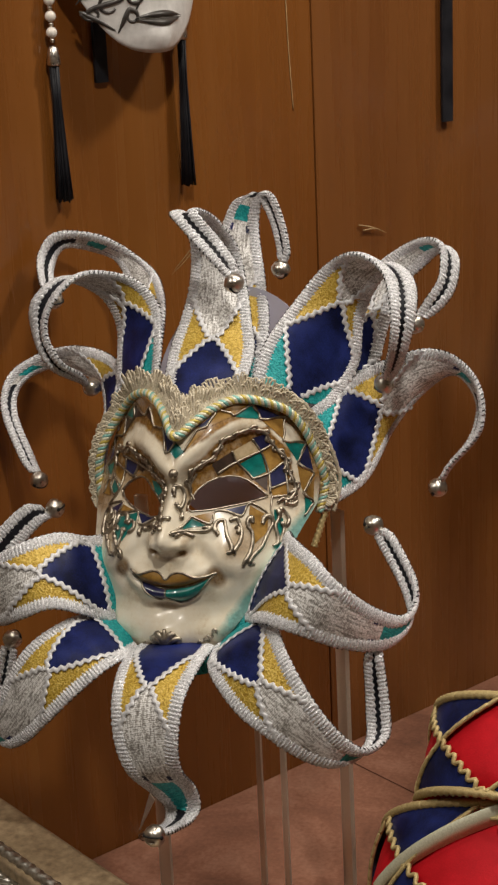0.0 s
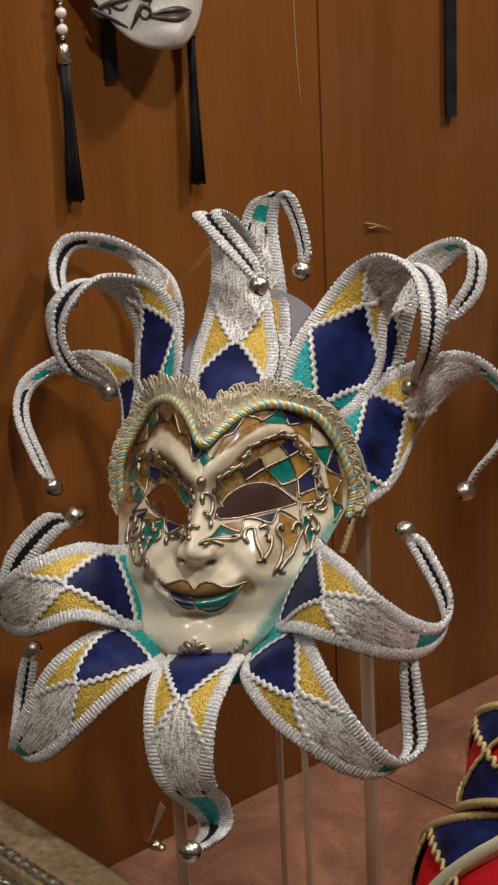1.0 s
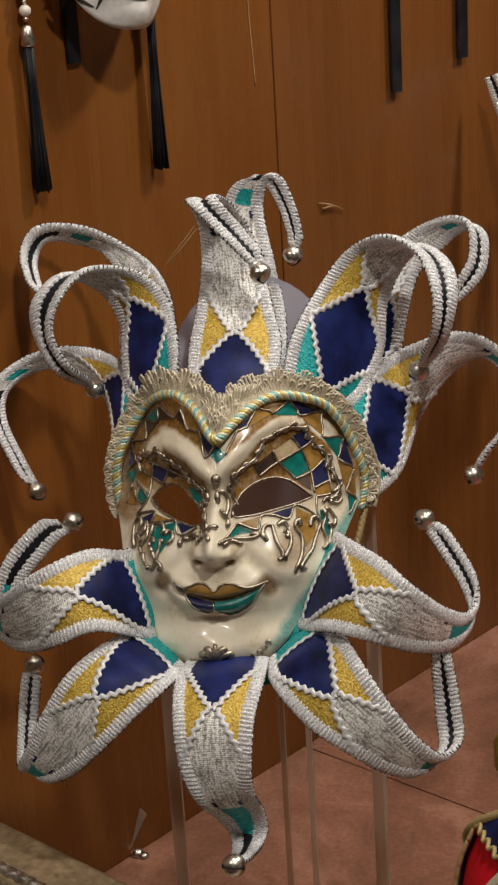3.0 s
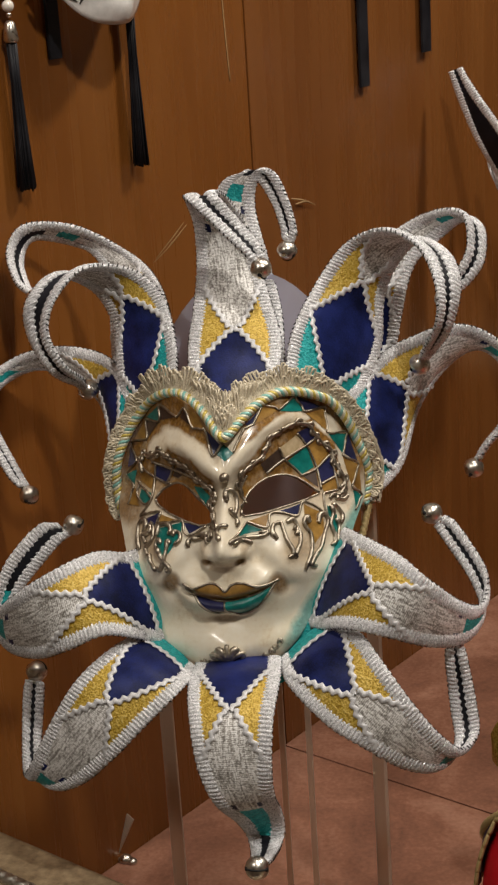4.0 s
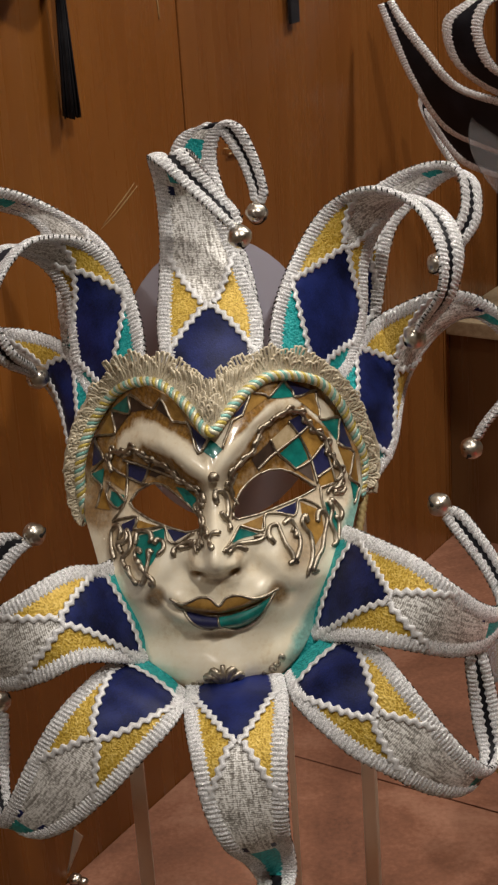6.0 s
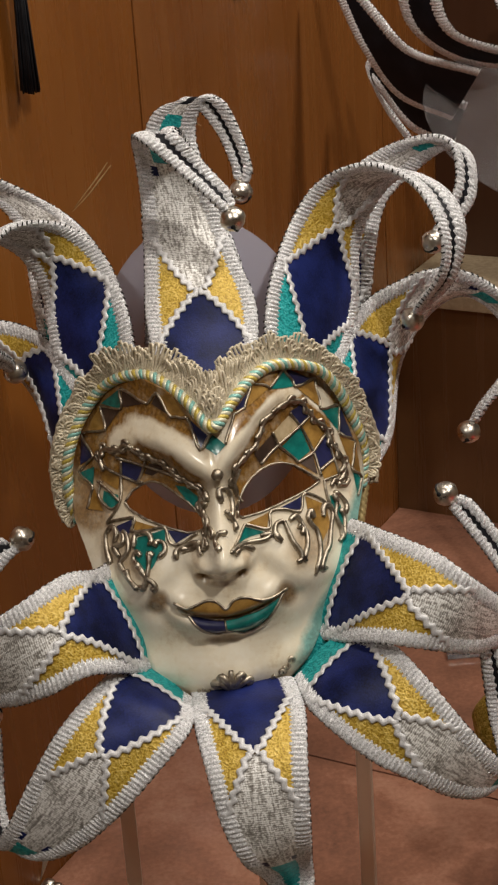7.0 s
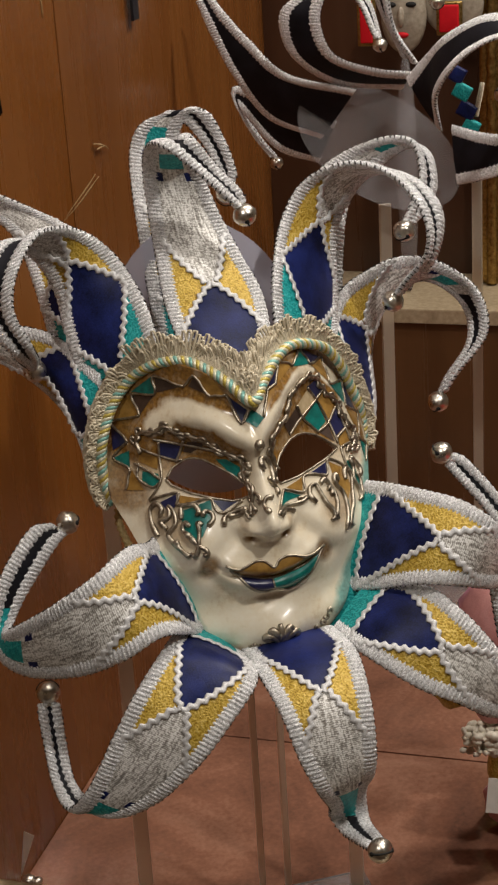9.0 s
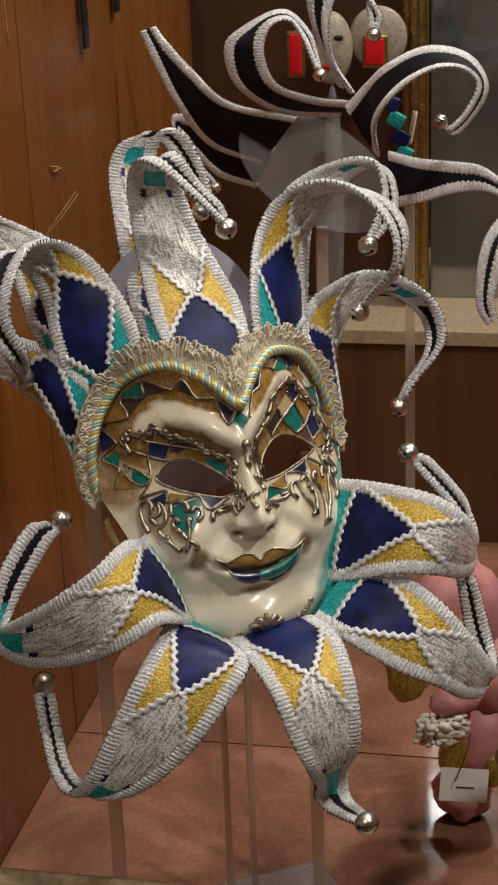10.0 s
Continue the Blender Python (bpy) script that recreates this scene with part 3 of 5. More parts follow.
# ---- the face ----
FX = 0.0
ROLL = Matrix.Translation((0.0005, 0, 0.33)) @ Matrix.Rotation(radians(-2.6), 4, 'Y') @ Matrix.Translation((0, 0, -0.33))


def table(x, *pairs):
    return float(np.interp(x, [p[0] for p in pairs], [p[1] for p in pairs]))


def smooth_table(x, *pairs):
    return (table(x - 0.006, *pairs) + 2 * table(x - 0.003, *pairs) + 2 * table(x, *pairs) + 2 * table(x + 0.003, *pairs) + table(x + 0.006, *pairs)) / 8


def hill(d, w):
    return math.exp(-(d / w) ** 2)


def seg(x, z, pts):
    """Distance to a line of places, and how far along it (0 to 1)."""
    best, where, n = 9.0, 0.0, len(pts) - 1
    for i in range(n):
        (ax, az), (bx, bz) = pts[i], pts[i + 1]
        l2 = (bx - ax) ** 2 + (bz - az) ** 2
        t = min(1, max(0, ((x - ax) * (bx - ax) + (z - az) * (bz - az)) / l2))
        d = math.hypot(x - ax - t * (bx - ax), z - az - t * (bz - az))
        if d < best:
            best, where = d, (i + t) / n
    return best, where


BROW_RIGHT = [(0.003, 0.364), (0.014, 0.3745), (0.027, 0.3845), (0.042, 0.3885), (0.056, 0.3825), (0.067, 0.3695), (0.076, 0.352), (0.080, 0.337)]
BROW_LEFT = [(-0.002, 0.363), (-0.010, 0.3665), (-0.019, 0.3720), (-0.030, 0.3765), (-0.042, 0.3755), (-0.054, 0.3690), (-0.062, 0.360)]


def mid_x(z):
    return table(z, (0.23, -0.0042), (0.30, -0.0020), (0.36, 0.0008))


def eye_edges(x):
    """Lower and upper edge of an eye opening at a distance from the middle; the two eyes are not alike."""
    x *= 1000
    if x > 0:
        if not 10.5 < x < 60.5:
            return None
        low = table(x, (10.5, 335.0), (13, 333.0), (25, 332.6), (39, 333.2), (52, 333.7), (60.5, 334.6))
        high = table(x, (10.5, 337), (12, 341.5), (16, 347), (21, 350.2), (26.3, 351.9), (33, 351.8), (39.5, 350.1), (46, 347), (51.7, 343), (57, 338.5), (60.5, 334.9))
    else:
        if not 8.5 < -x < 53.5:
            return None
        low = table(-x, (8.5, 334.0), (9.5, 331.4), (14, 329), (18.8, 328.2), (30, 330), (42, 332.2), (51, 335.2), (53.5, 337.5))
        high = table(-x, (8.5, 336), (16, 342.5), (25, 347), (30, 349), (34, 349.5), (38, 349), (42, 347.3), (48.7, 343.6), (52, 340), (53.5, 338))
    return low / 1000, high / 1000


def face_y(x, z):
    q = abs(x - mid_x(z))
    y0 = smooth_table(z, (0.222, -0.020), (0.230, -0.031), (0.238, -0.036), (0.250, -0.037), (0.258, -0.032), (0.264, -0.028), (0.283, -0.029), (0.293, -0.030),
                      (0.302, -0.025), (0.315, -0.019), (0.330, -0.012), (0.345, -0.005), (0.360, 0.000), (0.38, 0.003), (0.41, 0.008))
    p = table(z, (0.30, 2.3), (0.38, 1.35))
    k = table(z, (0.23, 0.075), (0.25, 0.055), (0.29, 0.056), (0.32, 0.066), (0.34, 0.072), (0.37, 0.088), (0.40, 0.100))
    y = y0 + k * (q / 0.09) ** p
    # nose: ridge, tip and wings
    ridge = smooth_table(z, (0.298, 0.0), (0.306, 0.004), (0.311, 0.015), (0.317, 0.0245), (0.325, 0.022), (0.338, 0.012), (0.352, 0.004), (0.362, 0.0))
    y -= ridge * hill(q, table(z, (0.315, 0.0095), (0.345, 0.0060)))
    y -= 0.0085 * hill(math.hypot(q - 0.0125, (z - 0.3135)), 0.0060)
    y += 0.0045 * hill(math.hypot((q - 0.0105) * 0.8, z - 0.3068), 0.0028)
    # cheeks, brows, eye sockets
    y -= 0.0055 * hill(math.hypot((q - 0.042), (z - 0.306) * 1.2), 0.018)
    if x > 0:
        d, w = seg(x, z, BROW_RIGHT)
        y -= 0.0085 * (1 - 0.55 * w) * hill(d, 0.0082)
    else:
        d, w = seg(x, z, BROW_LEFT)
        y -= 0.0100 * (1 - 0.35 * w) * hill(d, 0.0095)
    y += 0.0070 * hill(math.hypot((q - 0.036) * 0.70, z - 0.349), 0.0135)
    # folds beside the mouth and the lips
    d, w = seg(q, z, [(0.016, 0.312), (0.031, 0.300), (0.040, 0.286)])
    y += 0.003 * hill(d, 0.006)
    lip = 0.2812 + 0.0080 * (q / 0.031) ** 2
    if q < 0.037:
        fade = max(0.0, 1 - (q / 0.0365) ** 2)
        y -= 0.0034 * fade * hill(z - (lip + 0.0062 - 0.0012 * hill(q, 0.004)), 0.0042)
        y -= 0.0050 * fade * hill(z - (lip - 0.0050), 0.0046)
        y += 0.0042 * fade * hill(z - lip, 0.0016)
    y += 0.0035 * hill(math.hypot(q * 0.7, (z - 0.2655)), 0.008)
    y -= 0.004 * hill(math.hypot(q, (z - 0.246)), 0.012)
    return y


def jaw_z(q):
    return table(q, (0.0, 0.2275), (0.012, 0.2283), (0.024, 0.2310), (0.033, 0.2365), (0.0435, 0.2460), (0.053, 0.2590), (0.0645, 0.2760), (0.075, 0.2930), (0.082, 0.3090), (0.0885, 0.3220))


def brow_z(q):
    return table(q, (0.0, 0.3860), (0.006, 0.3895), (0.014, 0.3985), (0.024, 0.4045), (0.034, 0.4072), (0.044, 0.4065), (0.056, 0.4000), (0.068, 0.3885), (0.078, 0.3720), (0.085, 0.3540), (0.0885, 0.3360))


def on_face(x, z, lift=0.0):
    """A place on the face, lifted off it."""
    e = 0.0012
    p = Vector((x, face_y(x, z), z))
    n = Vector(((face_y(x + e, z) - face_y(x - e, z)) / (2 * e), -1, (face_y(x, z + e) - face_y(x, z - e)) / (2 * e))).normalized()
    return ROLL @ (p + n * lift)


def build_face():
    nu, nv = 150, 170
    index, verts, faces, hole = {}, [], [], []
    for i in range(nu + 1):
        s = -1 + 2 * i / nu
        s = math.copysign(abs(s) ** 0.92, s)
        q = 0.0885 * abs(s)
        z0, z1 = jaw_z(q), brow_z(q)
        edges = eye_edges(0.0885 * s + 0.0005 + 0.0007 * s * s)
        snap = {}
        if edges:
            for e in edges:
                snap[round((e - z0) / (z1 - z0) * nv)] = e
        for j in range(nv + 1):
            z = snap.get(j, z0 + (z1 - z0) * j / nv)
            hole.append(bool(edges) and edges[0] + 1e-6 < z < edges[1] - 1e-6)
            x = mid_x(z) * (1 - s * s) + 0.0012 * s * s + 0.0885 * s
            index[i, j] = len(verts)
            verts.append(Vector((x, face_y(x, z), z)))
    for i in range(nu):
        for j in range(nv):
            c = [index[i, j], index[i + 1, j], index[i + 1, j + 1], index[i, j + 1]]
            c = [k for k in c if not hole[k]]
            if len(c) > 2:
                faces.append(tuple(c))
    ob = mesh_part("face", [ROLL @ v for v in verts], faces, MASK, None, "glossy ivory painted papier-mache face with antique gilding")
    solid = ob.modifiers.new("thickness", "SOLIDIFY")
    solid.thickness, solid.offset = 0.0022, -1
    return on_mask(ob)


face = build_face()


def face_line(points, n):
    """A smooth line over the face through (x, z) places in millimetres."""
    p, ln = spline([(x / 1000, z / 1000, 0) for x, z in points], n)
    return [(a, b) for a, b, c in p]


def wire(points, r=0.0009, lift=0.0004, n=None):
    n = n or max(8, int(len(points) * 7))
    return tube_data([tuple(on_face(x, z, lift)) for x, z in face_line(points, n)], r, 6)


def enamel(poly, material, lift=0.0004):
    """A painted cell on the face: a polygon of (x, z) places in millimetres, laid over the face."""
    c = np.mean(np.array(poly, float), axis=0)
    verts, faces, rings, m = [], [], 5, 4
    edge = []
    for a, b in zip(poly, poly[1:] + poly[:1]):
        edge += [np.array(a, float) + (np.array(b, float) - np.array(a, float)) * k / m for k in range(m)]
    n = len(edge)
    for r in range(1, rings + 1):
        for e in edge:
            q = c + (e - c) * r / rings
            verts.append(on_face(q[0] / 1000, q[1] / 1000, lift))
    verts.append(on_face(c[0] / 1000, c[1] / 1000, lift))
    for r in range(rings - 1):
        for k in range(n):
            faces.append((r * n + k, r * n + (k + 1) % n, (r + 1) * n + (k + 1) % n, (r + 1) * n + k))
    for k in range(n):
        faces.append((len(verts) - 1, (k + 1) % n, k))
    return verts, faces


# rope round the brow
def rope_line(q_list, out=0.0):
    return [on_face(FX + q, brow_z(abs(q)) + out, 0.002) for q in q_list]


ROPE_LEFT = [Vector((-0.084, 0.050, 0.312)), Vector((-0.0875, 0.054, 0.325)), Vector((-0.0880, 0.056, 0.341)), Vector((-0.0850, 0.058, 0.356)), Vector((-0.077, 0.063, 0.373)),
             Vector((-0.064, 0.062, 0.390)), Vector((-0.050, 0.050, 0.402)), Vector((-0.034, 0.037, 0.4065)), Vector((-0.022, 0.025, 0.403)), Vector((-0.012, 0.013, 0.397)), Vector((0.000, -0.001, 0.387))]
ROPE_RIGHT = [Vector((0.010, 0.010, 0.394)), Vector((0.019, 0.021, 0.401)), Vector((0.031, 0.033, 0.406)), Vector((0.042, 0.042, 0.4055)), Vector((0.056, 0.052, 0.400)), Vector((0.068, 0.060, 0.392)),
              Vector((0.078, 0.064, 0.378)), Vector((0.084, 0.066, 0.364)), Vector((0.0895, 0.066, 0.349)), Vector((0.092, 0.066, 0.335)), Vector((0.089, 0.058, 0.316))]
rope_path, rope_len = spline(ROPE_LEFT + ROPE_RIGHT, 420)
rope_root = on_mask(new("rope"))
tagged(rope_root, "twisted cream, turquoise and gold silk rope")
rt, ru, rv = frames_along(rope_path)
for k, mat in enumerate((CORD_CREAM, CORD_TEAL, CORD_CREAM, CORD_GOLD)):
    strand = []
    for i in range(len(rope_path)):
        a = 2 * math.pi * (i / 419 * rope_len / 0.0105 + k / 4)
        strand.append(rope_path[i] + (ru[i] * math.cos(a) + rv[i] * math.sin(a)) * 0.0019)
    tube("strand", strand, 0.0017, mat, rope_root, sides=7)

# champagne fringe fanning out behind the rope
pieces = []
rng = random.Random(7)
bundles = int(rope_len / 0.0086)
for k in range(bundles):
    i0 = 6 + k * 408 / bundles
    lush = rng.uniform(0.86, 1.14)
    for m in range(9):
        side = (m - 4) / 4
        i = int(min(417, max(2, i0 + side * 3.9)))
        p = Vector(rope_path[i])
        tan = Vector(rt[i])
        q = abs(p.x - 0.002)
        out = tan.cross(Vector((0, -1, 0.15))).normalized()
        if out.z < 0 and q < 0.07:
            out = -out
        if q > 0.07 and out.x * p.x < 0:
            out = -out
        if q < 0.030:
            out = (out * q / 0.030 + Vector((0, 0.25, 1)) * (1 - q / 0.030)).normalized()
        out = (out + tan * side * 0.52 + Vector((0, 0.30 * rng.uniform(0.6, 1.4), 0))).normalized()
        reach = (0.0175 + 0.0125 * hill(q, 0.017)) * (1 - 0.38 * abs(side) ** 1.5) * rng.uniform(0.94, 1.06) * lush
        if p.z < 0.397:
            reach *= 0.55 + 0.2 * max(0.0, (p.z - 0.35) / 0.047)
        wide_ = tan * 0.0015
        tip = p + out * reach
        pts = [p + Vector((0, 0.001, 0)) - wide_ * 0.4, p + out * reach * 0.5 - wide_ + Vector((0, 0.001, 0)), tip - wide_ * 0.8 - Vector((0, 0.001, 0)), tip + out * 0.0009 - Vector((0, 0.0015, 0)),
               tip + wide_ * 0.8 - Vector((0, 0.001, 0)), p + out * reach * 0.5 + wide_, p + Vector((0, 0.001, 0)) + wide_ * 0.4]
        path, ln = spline(pts, 20)
        pieces.append(tube_data(path, 0.00085, 5, lobes=1, depth=0.2, pitch=0.0018))
for k in range(64):
    x0 = -0.020 + 0.040 * k / 63
    base_z = 0.389 + 0.010 * (abs(x0) / 0.020)
    y0 = 0.004 + 1.05 * abs(x0)
    top_z = 0.4165 + 0.0015 * rng.uniform(-1, 1) - 0.004 * hill(x0, 0.006)
    lean = rng.uniform(-0.002, 0.002) + x0 * 0.25
    path, ln = spline([(x0, y0, base_z), (x0 + lean * 0.4, y0 + 0.007, base_z * 0.5 + top_z * 0.5), (x0 + lean, y0 + 0.010, top_z), (x0 + lean + 0.0010, y0 + 0.0095, top_z - 0.0005), (x0 + 0.0012, y0 + 0.004, base_z + 0.004)], 16)
    pieces.append(tube_data(path, 0.00075, 5, lobes=1, depth=0.2, pitch=0.0018))
v, f = joined(pieces)
on_mask(mesh_part("fringe", v, f, FRINGE, None, "champagne looped fringe"))
pieces = []
for k, (dy, up) in enumerate(((0.0035, 0.0030), (0.005, 0.0062), (0.0065, 0.0095))):
    head = []
    for i in range(0, 420, 2):
        p, tan = Vector(rope_path[i]), Vector(rt[i])
        out = tan.cross(Vector((0, -1, 0.15))).normalized()
        if (out.z < 0 and abs(p.x) < 0.07) or (abs(p.x) >= 0.07 and out.x * p.x < 0):
            out = -out
        head.append(p + out * up + Vector((0, dy + 0.0008 * math.sin(i * 1.3 + k), 0)))
    pieces.append(tube_data([tuple(p) for p in head], 0.0017, 6, lobes=2, depth=0.2, pitch=0.003))
v, f = joined(pieces)
on_mask(mesh_part("fringe_heading", v, f, FRINGE, None, "champagne woven heading"))


# ---- painted cells and raised silver scrolls on the face ----
def strip(line_a, line_b, material, lift=0.0004, n=24, m=5):
    """A painted band between two lines of (x, z) places in millimetres."""
    a, b = face_line(line_a, n), face_line(line_b, n)
    verts = [on_face(a[i][0] + (b[i][0] - a[i][0]) * j / m, a[i][1] + (b[i][1] - a[i][1]) * j / m, lift) for i in range(n) for j in range(m + 1)]
    w = m + 1
    faces = [(i * w + j, (i + 1) * w + j, (i + 1) * w + j + 1, i * w + j + 1) for i in range(n - 1) for j in range(m)]
    return verts, faces


def cells(name, pieces, material, label=""):
    v, f = joined(pieces)
    return on_mask(mesh_part(name, v, f, material, None, label))


def curl(cx, cz, r, turns=1.25, start=0.0, hand=1, tail=None):
    """A spiral scroll that runs out into a tail."""
    pts = []
    for k in range(14):
        t = k / 13
        a = start + hand * 0.72 * turns * 2 * math.pi * (1 - t)
        rr = r * (0.45 + 0.55 * t)
        pts.append((cx + rr * math.cos(a), cz + rr * math.sin(a)))
    return pts + (tail or [])


painted = {m.name: [] for m in (P_NAVY, P_GOLD, P_TEAL)}
wires, thick = [], []


def lay(material, poly):
    """One painted enamel cell."""
    v_, f_ = enamel(poly, material)
    on_mask(mesh_part("enamel_cell", v_, f_, material, None))


def relief_wire(points):
    wires.append(wire(points, 0.0009, 0.0007, max(16, 9 * len(points))))


def zigzag(points):
    """The wavy raised line under the rope."""
    for a, b in zip(points, points[1:]):
        wires.append(wire([a, (a[0] * 0.75 + b[0] * 0.25 - 0.5, a[1] * 0.75 + b[1] * 0.25 - 0.4), (a[0] * 0.25 + b[0] * 0.75 + 0.5, a[1] * 0.25 + b[1] * 0.75 + 0.4), b], 0.00085, 0.0007, 14))


def scroll(points):
    """A raised scroll, swollen at its curled ends."""
    n_ = 10 * len(points)
    taper = np.interp(np.linspace(0, 1, n_), [0, 0.10, 0.3, 0.65, 0.9, 1], [0.0016, 0.0022, 0.0013, 0.0016, 0.0019, 0.0011])
    thick.append(wire(points, taper, 0.0009, n_))


def brow_scroll(points):
    """The leafy moulding under a brow: a stem with curled leaves along it."""
    n_ = 10 * len(points)
    thick.append(wire(points, 0.0015 + 0.0002 * np.sin(np.arange(n_) * 0.4), 0.0010, n_))
    line = face_line(points, 30)
    for k in range(1, 29):
        (x0, z0), (x1, z1) = line[k - 1], line[k + 1]
        dx, dz = (x1 - x0) * 1000, (z1 - z0) * 1000
        d = math.hypot(dx, dz)
        tx, tz, side_ = dx / d, dz / d, (1 if k % 2 else -1)
        x, z, r = line[k][0] * 1000, line[k][1] * 1000, 3.6 + 0.9 * math.sin(k * 2.1)
        leaf = [(x, z), (x + tx * r * 0.7 - tz * side_ * r * 0.5, z + tz * r * 0.7 + tx * side_ * r * 0.5), (x + tx * r * 1.3 - tz * side_ * r * 0.2, z + tz * r * 1.3 + tx * side_ * r * 0.2),
                (x + tx * r * 1.0 - tz * side_ * r * 0.05, z + tz * r * 1.0 + tx * side_ * r * 0.05)]
        thick.append(wire(leaf, np.interp(np.linspace(0, 1, 16), [0, 0.4, 1], [0.0008, 0.0014, 0.0009]), 0.0011, 16))


zigzag([(1.2, 381.5), (-3.6, 375.0), (-6.2, 373.6), (-11.4, 390.4), (-19.8, 389.0), (-27.2, 401.1), (-33.0, 393.7), (-48.4, 397.4), (-49.3, 386.3), (-61.9, 383.6), (-60.6, 372.5), (-76.7, 365.0), (-70.2, 355.7), (-80.2, 345.2), (-72.3, 340.2), (-77.3, 328.9)])
relief_wire([(-56.1, 360.6), (-41.2, 357.6), (-25.3, 355.8), (-19.6, 354.6)])
relief_wire([(-63.9, 354.1), (-54.9, 350.5), (-46.2, 348.0), (-41.8, 348.0)])
relief_wire([(-53.2, 358.8), (-54.2, 350.7), (-56.4, 337.6), (-65.7, 326.0)])
relief_wire([(-38.8, 359.9), (-41.6, 352.7), (-45.5, 347.0)])
relief_wire([(-69.0, 344.3), (-62.6, 341.6), (-56.4, 337.6)])
relief_wire([(-66.6, 345.0), (-69.0, 336.8), (-62.6, 333.1), (-57.2, 336.4)])
relief_wire([(-65.7, 325.5), (-60.2, 328.5), (-48.9, 331.8), (-51.7, 325.3)])
relief_wire([(-51.7, 325.3), (-41.5, 327.5), (-31.7, 329.6), (-29.6, 323.3), (-23.5, 322.7), (-13.2, 328.5)])
lay(P_NAVY, [(-53.2, 358.2), (-39.8, 357.2), (-45.4, 348.1), (-53.4, 350.8)])
lay(P_GOLD, [(-64.0, 353.5), (-54.9, 350.5), (-57.2, 342.6), (-66.6, 346.1)])
lay(P_TEAL, [(-65.8, 340.8), (-57.2, 340.6), (-57.9, 336.3), (-62.6, 333.1), (-67.1, 336.2)])
lay(P_TEAL, [(-22.9, 350.2), (-17.1, 350.8), (-10.5, 346.5), (-10.8, 339.8), (-16.2, 342.3)])
lay(P_NAVY, [(-60.1, 325.9), (-50.3, 331.1), (-51.7, 325.3), (-57.0, 321.1)])
lay(P_GOLD, [(-49.6, 330.7), (-35.9, 329.6), (-49.5, 325.7)])
lay(P_TEAL, [(-50.9, 322.4), (-31.7, 329.1), (-32.4, 322.1), (-41.2, 311.3), (-47.7, 306.2), (-50.7, 314.6)])
lay(P_NAVY, [(-30.3, 328.8), (-15.3, 328.6), (-26.2, 323.0)])
lay(P_NAVY, [(-10.1, 389.4), (-0.8, 381.0), (-5.5, 374.6)])
lay(P_GOLD, [(-19.8, 389.0), (-11.4, 390.4), (-17.0, 399.4), (-27.0, 400.6)])
lay(P_BROWN, [(-30.8, 394.0), (-27.0, 400.0), (-20.5, 389.5)])
lay(P_BROWN, [(-47.9, 397.0), (-33.0, 393.7), (-48.0, 387.7)])
lay(P_TEAL, [(-61.9, 385.2), (-49.6, 396.6), (-49.3, 386.3)])
lay(P_BROWN, [(-61.9, 383.0), (-49.8, 385.9), (-60.6, 372.5)])
lay(P_GOLD, [(-75.7, 365.6), (-62.8, 382.7), (-60.6, 372.5)])
lay(P_NAVY, [(-79.3, 348.9), (-76.7, 364.6), (-70.2, 355.7)])
lay(P_TEAL, [(-80.2, 344.7), (-70.3, 351.0), (-72.3, 341.2)])
lay(P_GOLD, [(-77.3, 328.9), (-71.5, 340.4), (-67.4, 330.8)])
lay(P_TEAL, [(1.2, 381.5), (8.4, 375.3), (2.6, 370.9), (-3.6, 375.0)])
lay(P_BROWN, [(-36.6, 359.7), (-26.3, 359.5), (-35.8, 352.4), (-40.1, 352.9)])
scroll([(-65.5, 307.4), (-67.2, 313.1), (-66.5, 320.6), (-62.5, 324.8), (-60.1, 322.3), (-62.4, 317.6)])
scroll([(-59.9, 312.2), (-62.4, 315.6), (-56.9, 319.1), (-56.2, 324.3), (-53.9, 321.8), (-54.5, 315.7), (-59.9, 309.1), (-56.0, 304.0), (-53.1, 300.5)])
scroll([(-48.4, 310.2), (-51.4, 313.5), (-49.3, 316.9), (-47.0, 315.4)])
scroll([(-50.8, 318.5), (-48.7, 324.8), (-41.5, 326.0), (-40.0, 322.8), (-42.1, 321.0)])
scroll([(-38.6, 320.5), (-36.5, 323.2), (-33.0, 322.5), (-33.0, 319.0), (-37.1, 315.7)])
scroll([(-39.9, 316.4), (-42.0, 317.1), (-42.6, 313.2), (-44.8, 306.7), (-47.2, 300.8), (-50.1, 301.3)])
scroll([(-48.4, 310.2), (-45.5, 306.6), (-41.4, 303.9), (-41.0, 300.9), (-43.6, 301.3)])
scroll([(-56.8, 307.0), (-54.5, 302.3), (-50.9, 299.4)])
scroll([(-5.6, 343.4), (-8.5, 344.6), (-5.9, 349.9), (-4.7, 345.7)])
scroll([(2.0, 345.4), (1.0, 351.0), (4.6, 351.2), (7.1, 345.9), (7.4, 339.8), (5.7, 336.7), (3.9, 341.1)])
scroll([(-1.5, 326.3), (-3.3, 329.5), (-1.0, 333.1), (2.5, 332.7)])
scroll([(7.8, 329.6), (7.3, 333.8), (4.7, 338.2), (3.3, 341.4)])
scroll([(-27.1, 315.6), (-26.3, 319.4), (-20.8, 322.0), (-12.4, 324.4)])
scroll([(-23.6, 320.1), (-16.6, 321.3), (-11.7, 325.5)])
